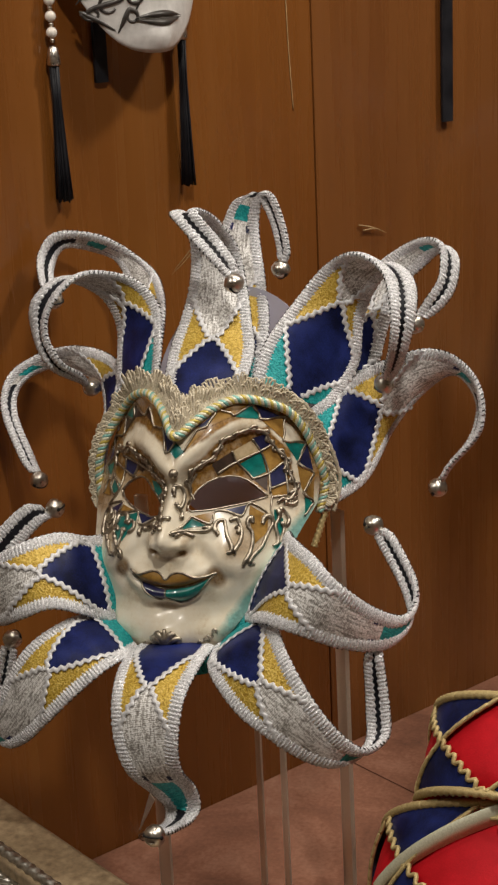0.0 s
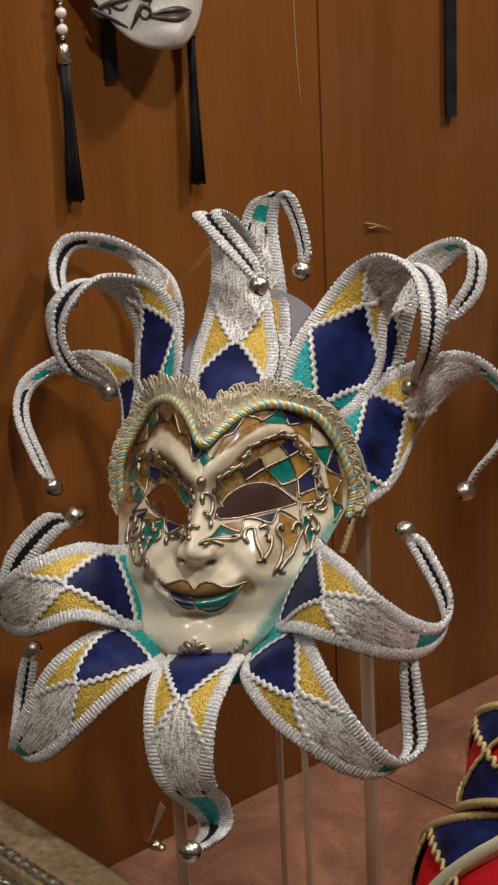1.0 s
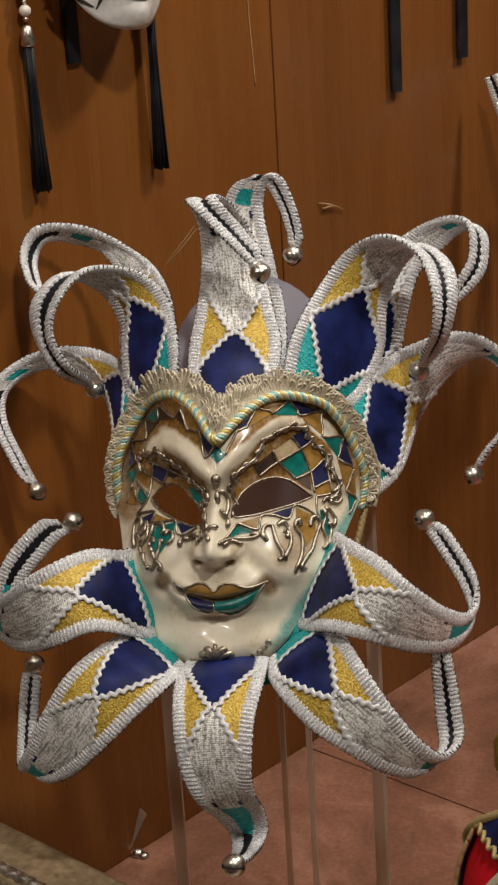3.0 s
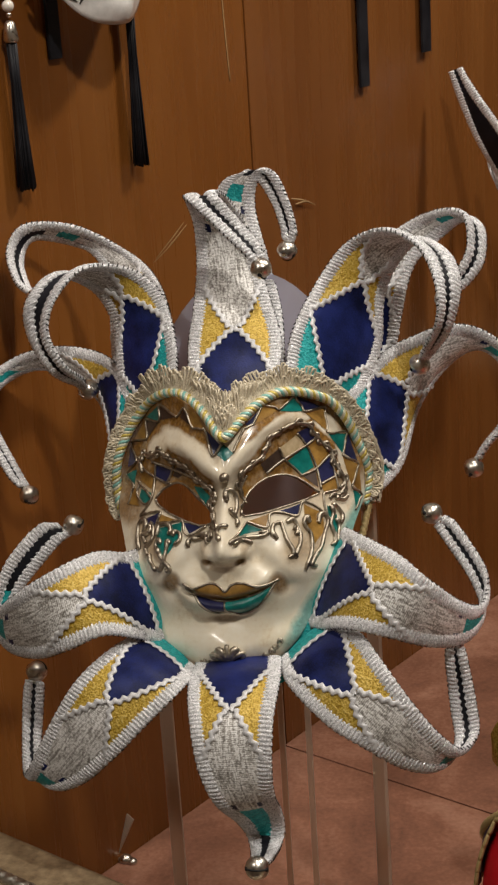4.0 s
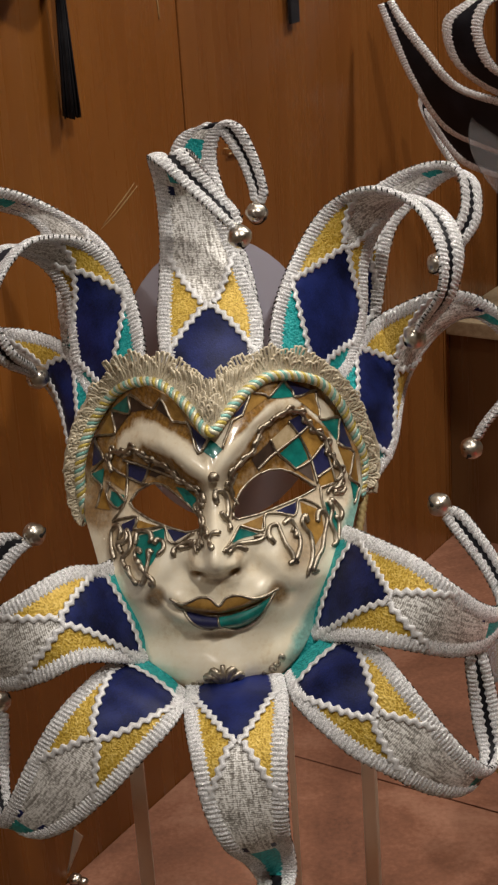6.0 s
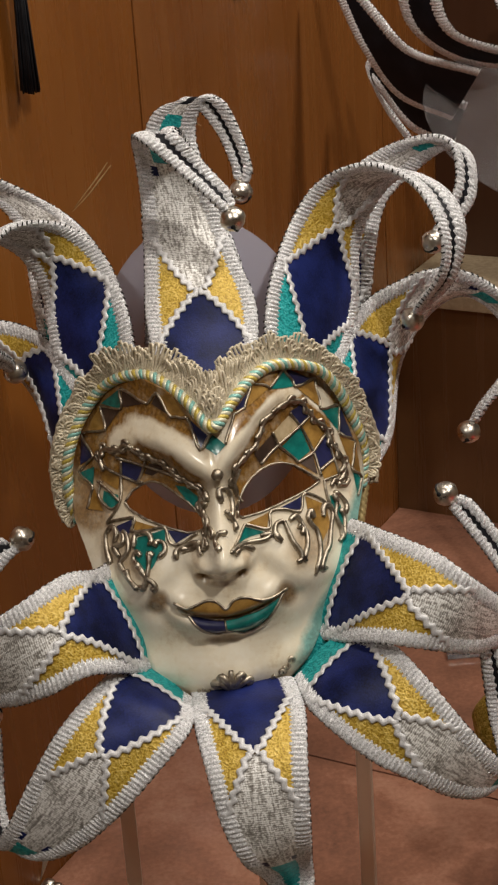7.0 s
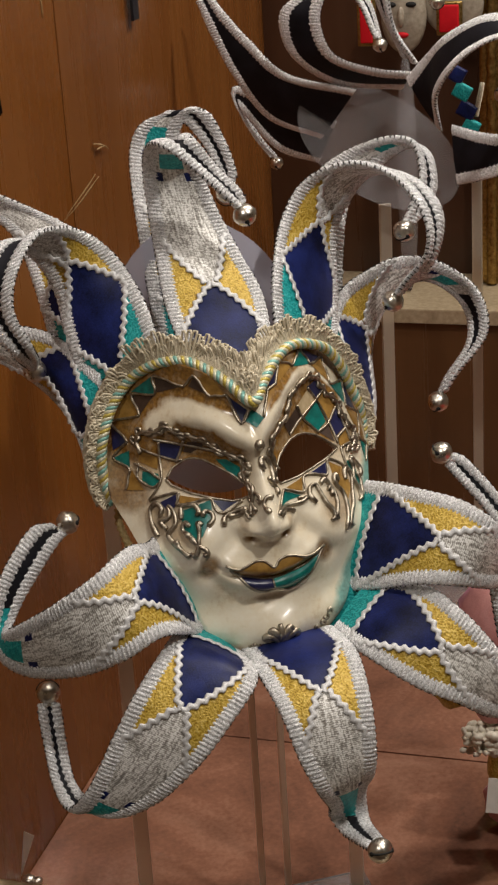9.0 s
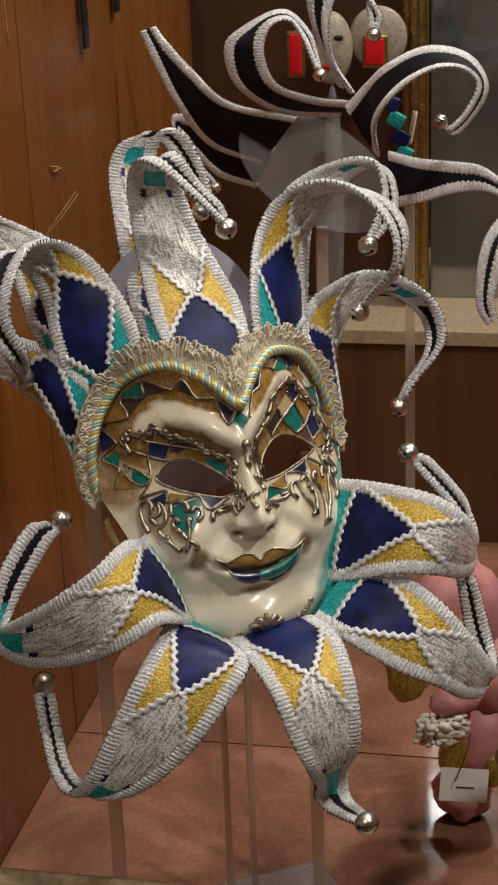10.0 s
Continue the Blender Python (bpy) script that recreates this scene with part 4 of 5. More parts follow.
zigzag([(8.6, 375.6), (15.0, 389.0), (21.4, 389.4), (27.2, 401.2), (37.0, 393.8), (47.2, 399.0), (51.9, 388.1), (65.6, 384.0), (66.2, 369.7), (78.9, 363.0), (75.8, 352.5), (85.7, 341.6), (81.1, 331.9), (87, 322.2), (82.9, 316.0)])
relief_wire([(26.9, 355.0), (36.9, 360.3), (52.8, 365.1), (59.5, 368.1)])
relief_wire([(35.7, 369.4), (39.4, 359.5), (49.1, 347.2)])
relief_wire([(47.5, 374.6), (53.9, 362.3), (59.0, 348.6), (61.7, 336.4)])
relief_wire([(49.1, 347.2), (58.4, 348.8), (67.3, 354.6)])
relief_wire([(61.8, 339.2), (71.1, 340.9)])
relief_wire([(62.9, 333.7), (71.9, 332.5)])
relief_wire([(67.5, 358.2), (69.5, 347.6), (71.6, 338.4), (72.6, 332.8)])
relief_wire([(14.1, 329.4), (26.9, 324.2), (29.0, 331.3), (36.8, 330.2), (46.4, 326.3), (49.8, 332.8), (58.7, 327.3), (63.5, 321.0)])
relief_wire([(62.9, 333.7), (63.7, 324.3), (68.3, 312.3), (69.0, 302.9)])
relief_wire([(3.6, 323.3), (8.6, 325.1), (13.5, 329.6)])
relief_wire([(13.9, 340.2), (9.9, 348.0), (13.1, 355.4), (14.7, 357.8)])
lay(P_BROWN, [(23.8, 362.6), (35.7, 368.7), (38.9, 360.3), (26.4, 355.9)])
lay(P_CREAM, [(36.3, 369.1), (46.8, 373.5), (52.2, 365.9), (39.5, 360.8)])
lay(P_NAVY, [(47.6, 375.2), (54.9, 376.3), (58.9, 368.9), (52.8, 365.7)])
lay(P_TEAL, [(40.7, 359.0), (52.7, 364.5), (57.1, 350.3), (49.1, 347.8)])
lay(P_GOLD, [(53.4, 364.3), (59.5, 367.5), (66.7, 355.4), (59.1, 349.8)])
lay(P_NAVY, [(59.7, 348.4), (67.3, 354.0), (70.5, 341.8), (61.9, 340.3)])
lay(P_GOLD, [(61.8, 338.6), (71.1, 340.4), (72.0, 333.0), (63.5, 334.0)])
lay(P_BROWN, [(50.4, 346.4), (58.3, 348.2), (59.8, 338.1)])
lay(P_GOLD, [(14.8, 329.8), (28.4, 331.5), (26.2, 324.9)])
lay(P_NAVY, [(35.5, 331.5), (49.8, 332.3), (46.4, 326.8)])
lay(P_GOLD, [(50.4, 331.6), (62.3, 322.6), (63.1, 312.2), (56.4, 307.1), (54.3, 315.7), (50.8, 324.4)])
lay(P_TEAL, [(65.1, 326.0), (71.2, 317.9), (71.2, 306.5), (69.2, 306.2), (66.5, 316.4)])
lay(P_TEAL, [(13.4, 328.5), (24.9, 322.9), (8.6, 323.2)])
lay(P_NAVY, [(15.7, 390.6), (25.0, 397.4), (21.4, 389.4)])
lay(P_GOLD, [(21.4, 389.4), (27.1, 400.6), (36.4, 394.0)])
lay(P_TEAL, [(37.0, 393.8), (47.2, 398.4), (51.9, 388.1)])
lay(P_NAVY, [(47.9, 398.8), (53.2, 388.2), (65.0, 384.3)])
lay(P_GOLD, [(53.1, 387.0), (65.6, 383.4), (66.3, 370.3)])
lay(P_TEAL, [(66.8, 368.9), (78.3, 362.8), (75.8, 353.1)])
lay(P_NAVY, [(79.5, 362.1), (77.1, 352.4), (85.7, 342.1)])
lay(P_GOLD, [(75.7, 351.9), (85.7, 341.6), (81.1, 331.9)])
lay(P_GOLD, [(86.3, 340.2), (82.4, 331.4), (87, 322.8)])
lay(P_TEAL, [(81.7, 330.5), (87, 321.6), (83.2, 316.4)])
lay(P_GOLD, [(9.3, 376.1), (15.0, 388.4), (21.4, 388.8)])
scroll([(33.5, 316.6), (30.3, 320.9), (31.4, 325.0), (35.6, 325.2), (37.2, 321.5), (39.6, 315.4), (43.2, 309.2), (43.4, 305.8), (40.5, 305.4)])
scroll([(39.2, 324.4), (43.1, 325.0), (45.8, 321.6), (48.2, 315.7), (47.7, 310.5), (45.0, 305.9), (46.1, 303.7)])
scroll([(43.6, 320.7), (46.3, 318.3), (45.4, 316.0)])
scroll([(53.8, 320.2), (52.3, 323.7), (50.5, 322.4), (51.2, 318.9), (54.2, 314.6), (55.2, 308.7), (54.3, 302.3), (51.3, 296.2), (50.6, 294.5)])
scroll([(59.5, 318.1), (60.4, 322.2), (63.6, 321.6), (65.3, 316.9), (63.0, 311.1), (60.7, 304.2), (57.4, 301.0), (54.5, 296.1), (57.6, 294.1)])
scroll([(67.0, 325.3), (68.7, 320.1), (67.1, 315.0), (69.3, 307.3), (69.7, 303.2), (67.1, 302.6)])
scroll([(67.7, 325.6), (71.4, 322.3), (74.3, 316.5), (73.5, 312.3)])
scroll([(70.4, 316.5), (72.1, 310.7), (71.1, 304.3), (72.2, 302.1)])
scroll([(4.1, 323.4), (13.4, 321.0), (23.5, 319.8), (27.4, 321.4), (21.6, 322.2)])
scroll([(5.8, 320.9), (11.0, 320.5), (17.0, 316.9)])
scroll([(73.1, 329.7), (77.1, 330.3), (76.0, 334.2), (73.3, 333.1)])
scroll([(70.4, 328.5), (75.5, 325.7), (78.2, 327.4)])
brow_scroll([(-64.0, 351.2), (-65.3, 357.9), (-62.0, 363.2), (-54.3, 365.6), (-47.9, 369.4), (-42.1, 365.9), (-34.7, 363.9), (-26.2, 360.8), (-19.5, 355.9), (-11.3, 352.6), (-8.1, 349.4), (-9.3, 340.1), (-6.3, 336.3), (-9.4, 326.4), (-10.7, 321.6)])
brow_scroll([(11.0, 345.2), (9.8, 353.7), (13.3, 361.7), (19.9, 365.4), (25.1, 368.1), (29.5, 376.1), (32.3, 379.6), (37.3, 380.4), (42.5, 382.4), (48.8, 381.7), (55.0, 377.6), (58.4, 371.1), (63.2, 363.3), (68.2, 358.0), (70.3, 349.9), (75.0, 340.5), (76.6, 334.0), (73.1, 329.7), (67.9, 330.6)])
# eye rims
for xs in (np.linspace(10.6, 60.4, 40), np.linspace(-53.4, -8.6, 40)):
    pairs = [eye_edges(x / 1000) for x in xs]
    rim = [(x / 1000, e[1]) for x, e in zip(xs, pairs)] + [(x / 1000, e[0]) for x, e in zip(xs[::-1], pairs[::-1])]
    rim.append(rim[0])
    wires.append(tube_data([tuple(on_face(x, z, 0.0002)) for x, z in rim], 0.0008, 6))
# little ball between the brows
ball = bmesh.new()
bmesh.ops.create_uvsphere(ball, u_segments=16, v_segments=10, radius=0.0036, matrix=Matrix.Translation(on_face(0.001, 0.3615, 0.0012)))
on_mask(part("brow_bead", ball, PEWTER, None, "antique silver bead"))

# palmette and edging at the chin
CX = -4.2
for k, (ang, ln) in enumerate(((90, 9), (52, 8.2), (128, 8.2), (20, 9.5), (160, 9.5))):
    a = radians(ang)
    tipx, tipz = CX + ln * math.cos(a), 243 + ln * math.sin(a)
    bend = -1 if ang < 90 else 1
    line = [(CX, 240), (CX + ln * 0.55 * math.cos(a), 243 + ln * 0.6 * math.sin(a)), (tipx, tipz)]
    if ang != 90:
        line += [(tipx - bend * 1.8, tipz - 1.6), (tipx - bend * 0.6 + bend * 1.6, tipz - 3.4)]
    path = [tuple(on_face(x, z, 0.0014)) for x, z in face_line(line, 18)]
    thick.append(tube_data(path, np.interp(np.linspace(0, 1, 18), [0, 0.5, 1], [0.0012, 0.0024, 0.0014]), 8))
for x, z in ((-22, 240.2), (-17.5, 238.0), (-13, 236.8), (4.5, 236.8), (8.5, 237.6), (12.5, 238.6), (16.5, 239.8), (20.5, 241.6), (24.5, 244.2), (28, 247.2), (30.5, 250.0)):
    thick.append(wire(curl(x, z - 0.5, 1.9, 1.0, x, 1), 0.0011, 0.0008, 14))
for v_, f_ in wires:
    on_mask(mesh_part("relief_wire", v_, f_, PEWTER, None))
for v_, f_ in thick:
    on_mask(mesh_part("scroll", v_, f_, PEWTER, None))

# lips
lip_u = [(-31.4, 293.2), (-24.1, 291.1), (-13.5, 293.7), (-7.7, 292.7), (-2.5, 288.5), (2.8, 292.5), (9.8, 293), (21.1, 290.4), (33.3, 291.4)]
lip_m = [(-29.5, 291.5), (-22, 285.6), (-17.4, 282.8), (-10, 280.6), (-4.0, 280.0), (2, 280.2), (6, 280.8), (17.8, 283.5), (31.0, 290.2)]
lip_l = [(-29.5, 291.2), (-23, 282.6), (-17.2, 276.9), (-9, 272.6), (-3.1, 274.4), (3, 271.0), (8, 270.2), (18.5, 275.8), (31.0, 289.8)]
painted[P_GOLD.name].append(strip(lip_u, lip_m, P_GOLD, 0.0004, 40))
painted[P_NAVY.name].append(strip(lip_m[:5], lip_l[:5], P_NAVY, 0.0004, 24))
painted[P_TEAL.name].append(strip(lip_m[4:], lip_l[4:], P_TEAL, 0.0004, 24))
lips = [wire(lip_u, 0.0009, 0.0006, 60), wire(lip_m, 0.0008, 0.0006, 60), wire(lip_l, 0.0009, 0.0006, 60), wire([(-4.0, 280.0), (-3.8, 277), (-3.1, 274.6)], 0.0007, 0.0006, 12)]
cells("lip_line", lips, PEWTER)
for mat in (P_NAVY, P_GOLD, P_TEAL):
    if painted[mat.name]:
        for v_, f_ in painted[mat.name]:
            on_mask(mesh_part("lip_enamel", v_, f_, mat, None))

# gold braid hanging at the cheek, behind the rope's end
for x0, top in ((0.090, 0.318), (-0.080, 0.306)):
    pts = [(x0 - 0.001, 0.064, top + 0.02), (x0 + 0.002, 0.066, top), (x0, 0.060, top - 0.012), (x0 - 0.004 * np.sign(x0), 0.052, top - 0.028)]
    path, ln = spline(pts, 60)
    on_mask(tube("gold_braid", path, 0.0026, GOLD_TRIM, None, "gold metallic braid end", sides=7, lobes=2, depth=0.25, pitch=0.004))

# turquoise cloth collar between the face and the lower petals
collar_in, collar_out = [], []
for k in range(61):
    s = -1 + k / 30
    q = 0.066 * abs(s)
    x = mid_x(jaw_z(q)) + 0.066 * s
    z = jaw_z(q)
    collar_in.append(ROLL @ Vector((x, face_y(x, z) + 0.004, z + 0.005)))
    n = Vector((s * 0.9, -0.10, -1.0 + 0.75 * abs(s))).normalized()
    collar_out.append(ROLL @ (Vector((x, face_y(x, z) + 0.003, z)) + n * 0.017))
verts = collar_in + collar_out
faces = [(i, i + 1, 61 + i + 1, 61 + i) for i in range(60)]
on_mask(mesh_part("collar", verts, faces, TEAL, None, "turquoise brocade collar"))


# ---- clear stand behind the mask ----
EDGE = Nodes("frosted acrylic edge").put("Base Color", (0.80, 0.72, 0.60, 1)).put("Roughness", 0.30).put("Transmission Weight", 0.72).put("IOR", 1.2).mat


def oval_plate(outline, thick, normal_axis, m):
    """A flat plate with rounded corners from an outline in its own plane."""
    bm = bmesh.new()
    front = [bm.verts.new(m @ Vector((x, -thick / 2, z))) for x, z in outline]
    rear = [bm.verts.new(m @ Vector((x, thick / 2, z))) for x, z in outline]
    bm.faces.new(front)
    bm.faces.new(rear[::-1])
    n = len(outline)
    for k in range(n):
        bm.faces.new((front[k], rear[k], rear[(k + 1) % n], front[(k + 1) % n]))
    bmesh.ops.recalc_face_normals(bm, faces=bm.faces)
    return bm


def mask_stand(label, head_m, radius, legs, base_m, base_size, plate=None):
    st = thing("mask_stand", label, "display stand")
    rx, rz = radius
    outline = [(rx * math.cos(a), rz * math.sin(a)) for a in np.linspace(0, 2 * math.pi, 48, endpoint=False)]
    part("head_plate", oval_plate(outline, 0.004, None, head_m), plate or ACRYLIC, st, "clear acrylic oval plate", smooth=False)
    for top, bottom, w in legs:
        t, b = Vector(top), Vector(bottom)
        m = Matrix.Translation((t + b) / 2) @ (t - b).to_track_quat("Z", "Y").to_matrix().to_4x4()
        part("leg", box_bm((w, 0.005, (t - b).length), m, 0.0008), EDGE, st, "frosted clear acrylic strip", smooth=False)
    part("base", box_bm(base_size, base_m, 0.001), ACRYLIC, st, "clear acrylic base plate", smooth=False)
    return st


mask_stand("clear acrylic stand carrying the jester mask", Matrix.Translation((0.002, 0.128, 0.375)) @ Matrix.Rotation(radians(-18), 4, "X"), (0.070, 0.094),
           [((-0.078, 0.108, 0.30), (-0.078, 0.112, FLOOR + 0.005), 0.0105), ((0.088, 0.108, 0.30), (0.090, 0.112, FLOOR + 0.005), 0.0105),
            ((0.013, 0.110, 0.30), (0.013, 0.112, FLOOR + 0.005), 0.0045), ((0.034, 0.110, 0.30), (0.034, 0.114, FLOOR + 0.005), 0.0045)],
           Matrix.Translation((0.005, 0.10, FLOOR + 0.0035)), (0.21, 0.12, 0.005), PLATE)

# ---- front sill of the case ----
sill = thing("trim_sill", "worn gilt and silver carved frame at the front of the case", "frame", kind="structure")
SILL = paint("tarnished brown gilt paint", (0.20, 0.14, 0.08), (0.44, 0.33, 0.20), 0.36)
SILVERLEAF = metal("rubbed silver leaf", (0.36, 0.34, 0.29), (0.72, 0.69, 0.62), 0.34, 0.5)
part("rail", case_box(-0.462, -0.412, 0.0, 1.3, -0.30, 0.080, 0.004), SILL, sill)
ridge = [tuple(case(-0.455, o, 0.0805)) for o in np.linspace(0.0, 1.3, 900)]
part_v, part_f = tube_data(ridge, 0.0045, 8, lobes=2, depth=0.2, pitch=0.011)
mesh_part("moulding", part_v, part_f, SILVERLEAF, sill)
part("cove", case_box(-0.478, -0.461, 0.0, 1.3, -0.30, 0.070, 0.005), SILVERLEAF, sill)
beads = []
for k in range(120):
    c = case(-0.4705 + 0.0015 * math.sin(k), 0.01 + k * 0.0105, 0.0705)
    beads.append(tube_data([tuple(c - OFF * 0.004 - ALONG * 0.003), tuple(c + Vector((0, 0, 0.002))), tuple(c + OFF * 0.004 + ALONG * 0.003)], [0.0014, 0.0030, 0.0014], 7))
v, f = joined(beads)
tagged(mesh_part("carving", v, f, SILVERLEAF, sill), kind="stuff")
part("front_face", case_box(-0.482, -0.4785, -0.2, 1.5, -0.9, 0.055), WOOD_DARK, sill, smooth=False)

# ---- small leaning holder on the case floor ----
holder = thing("tag_holder", "small smoky plastic holder leaning on the case floor", "holder")
hx, hy = -0.160, 0.245
part("plate", box_bm((0.026, 0.0014, 0.042), Matrix.Translation((hx - 0.006, hy + 0.010, FLOOR + 0.024)) @ Matrix.Rotation(radians(-35), 4, "Z") @ Matrix.Rotation(radians(-24), 4, "X") @ Matrix.Rotation(radians(14), 4, "Y"), 0.0004), EDGE, holder, "smoky clear plate", smooth=False)
for dx, dy, r_ in ((-0.006, 0.002, 0.0052), (0.003, -0.001, 0.0060), (0.010, -0.004, 0.0044)):
    part("foot", lathe_bm([(0.0001, 0.0), (r_, 0.0), (r_ * 1.05, r_ * 0.4), (r_ * 0.6, r_ * 0.9), (0.0001, r_)], 14, Matrix.Translation((hx + dx, hy + dy, FLOOR + 0.0005))), NICKEL, holder, "small tarnished metal foot")

# ---- white wall mask with tassels ----
white = thing("wall_mask", "white wall mask with black glitter scrolls and silver lips", "mask", at=tuple(case(-0.15, 0.06, 0.72)))
wm = Matrix.Translation(case(-0.150, 0.052, 0.640)) @ CASE_TURN


def white_y(x, z):
    return 0.055 * (abs(x) / 0.085) ** 2.1 + 0.10 * max(0.0, 0.06 - z) ** 2 * 20 - 0.012 * hill(math.hypot(x, z - 0.012), 0.018) - 0.02 * hill(x, 0.010) * hill(z - 0.075, 0.02)


def white_at(x, z, lift=0.0):
    return wm @ Vector((x, -(-white_y(x, z)) - 0.0 - lift, z))


verts, faces, n = [], [], 40
for i in range(n + 1):
    s = -1 + 2 * i / n
    x = 0.078 * s
    z0 = 0.092 * abs(s) ** 2.6
    for j in range(n + 1):
        z = z0 + (0.16 - z0) * j / n
        verts.append(white_at(x, z))
for i in range(n):
    for j in range(n):
        a = i * (n + 1) + j
        faces.append((a, a + n + 1, a + n + 2, a + 1))
face_w = mesh_part("face", verts, faces, P_WHITE, None)
face_w.parent, face_w.matrix_parent_inverse = white, white.matrix_basis.inverted()
solid = face_w.modifiers.new("thickness", "SOLIDIFY")
solid.thickness, solid.offset = 0.003, -1


def on_white(ob):
    ob.parent, ob.matrix_parent_inverse = white, white.matrix_basis.inverted()
    return ob


for cx, cz, r, st, hand, tail in ((-0.040, 0.040, 0.010, 0.5, 1, [(-0.055, 0.036), (-0.044, 0.024)]), (-0.024, 0.030, 0.006, 2.0, -1, [(-0.034, 0.018)]), (-0.055, 0.052, 0.008, 1.0, 1, [(-0.062, 0.042)]),
                                  (-0.022, 0.047, 0.007, 0.0, -1, [(-0.020, 0.036)]), (-0.052, 0.034, 0.006, 3.0, 1, [(-0.036, 0.020)]), (-0.068, 0.062, 0.006, 2.5, -1, [(-0.058, 0.046)])):
    pts = [(x, z) for x, z in curl(cx, cz, r, 1.15, st, hand, tail)]
    path, ln = spline([(x, z, 0) for x, z in pts], 40)
    on_white(tube("scroll", [tuple(white_at(x, z, 0.0004)) for x, z, _ in path], np.interp(np.linspace(0, 1, 40), [0, 0.7, 1], [0.0010, 0.0024, 0.0006]), P_BLACKSCROLL, None, "black glitter scroll"))
for sgn, thickz in ((1, 0.0052), (-1, 0.0060)):
    va = [white_at(x + 0.002, 0.0285 + sgn * (0.0005 + thickz * (1 - (x / 0.024) ** 2) * (k / 5)), 0.0012 + 0.002 * math.sin(math.pi * k / 5)) for x in np.linspace(-0.024, 0.024, 20) for k in range(6)]
    fa = [(i * 6 + k, (i + 1) * 6 + k, (i + 1) * 6 + k + 1, i * 6 + k + 1) for i in range(19) for k in range(5)]
    on_white(mesh_part("lip", va, fa, P_BLACKSCROLL, None, "dark silver lip"))


def tassel(top, bottom, beads_above):
    st = thing("tassel", "long black silk tassel with pearl beads and silver cap", "tassel", "tassels of the wall mask")
    top, bottom = Vector(top), Vector(bottom)
    rng = random.Random(int(top.x * 9999))
    strands = []
    for k in range(46):
        a = 2 * math.pi * k / 46 + rng.uniform(-0.1, 0.1)
        r = 0.0060 * rng.uniform(0.55, 1.0)
        o = Vector((math.cos(a), math.sin(a), 0))
        end = bottom + o * r * 1.15 + Vector((0, 0, rng.uniform(-0.002, 0.002)))
        strands.append(tube_data([tuple(top + o * r * 0.6), tuple(top.lerp(end, 0.3) + o * r * 0.2), tuple(top.lerp(end, 0.7) + o * 0.0003), tuple(end)], 0.00075, 5))
    v, f = joined(strands)
    tagged(mesh_part("skein", v, f, CHARCOAL, st), kind="stuff")
    part("cap", lathe_bm([(0.0022, 0.012), (0.0040, 0.010), (0.0052, 0.004), (0.0058, -0.002), (0.0048, -0.004), (0.0001, -0.004)], 16, Matrix.Translation(top)), NICKEL, st, "pierced silver cap")
    z = 0.0145
    for kind_of in beads_above:
        r = 0.0047 if kind_of == "p" else 0.0021
        bm = bmesh.new()
        bmesh.ops.create_uvsphere(bm, u_segments=16, v_segments=10, radius=r, matrix=Matrix.Translation(top + Vector((0, 0, z + r * 0.9))))
        part("bead", bm, PEARL if kind_of == "p" else NICKEL, st, "cream pearl bead" if kind_of == "p" else "small silver bead")
        z += r * 1.9
    return st


tassel((-0.175, 0.207, 0.638), (-0.1745, 0.208, 0.5225), "spspsps")
tassel((-0.106, 0.320, 0.650), (-0.106, 0.320, 0.5205), "spspsps")


def strap(label, a, off, z0, z1, w):
    bm = case_box(a - w / 2, a + w / 2, off - 0.0015, off + 0.0015, z0, z1, 0.0008)
    ob = part("strap", bm, CHARCOAL, None, "", smooth=False)
    return tagged(ob, label, "ribbon", "ribbons on the wood wall")


strap("black satin ribbon end hanging behind the white mask", -0.178, 0.004, 0.616, 0.76, 0.013)
strap("long dark navy satin ribbon hanging on the wood wall", 0.243, 0.006, 0.541, 0.95, 0.015)
strap("black satin ribbon hanging on the wood wall", 0.357, 0.006, 0.562, 0.95, 0.016)

# thin scratches and a straw on the wall
scratch = thing("straw", "pale dry straw stalk stuck on the wood wall", "straw")
STRAW = paint("pale straw", (0.32, 0.20, 0.09), (0.50, 0.34, 0.16), 0.6)
for pts in ([(0.12, 0.002, 0.452), (0.135, 0.004, 0.448), (0.158, 0.002, 0.439)], [(0.125, 0.003, 0.446), (0.14, 0.004, 0.446), (0.156, 0.002, 0.440)]):
    path, ln = spline([tuple(case(*p)) for p in pts], 16)
    tube("stalk", path, np.interp(np.linspace(0, 1, 16), [0, 0.4, 1], [0.0007, 0.0010, 0.0002]), STRAW, scratch, sides=5)
hair = thing("loose_straw", "fine pale straw caught behind the mask horns", "straw")
for pts in ([(-0.078, 0.20, 0.463), (-0.066, 0.20, 0.474), (-0.050, 0.20, 0.492)], [(-0.076, 0.20, 0.466), (-0.060, 0.20, 0.484), (-0.052, 0.20, 0.494)]):
    path, ln = spline(pts, 16)
    tube("stalk", path, np.interp(np.linspace(0, 1, 16), [0, 0.7, 1], [0.0002, 0.0006, 0.0002]), STRAW, hair, sides=5)
mark = thing("scratch_mark", "pale vertical scratch in the wood veneer", "scratch", kind="structure")
path, ln = spline([tuple(case(0.035, 0.0004, 0.69)), tuple(case(0.037, 0.0004, 0.63)), tuple(case(0.0405, 0.0004, 0.572))], 20)
tube("stroke", path, 0.0006, STRAW, mark, sides=5)

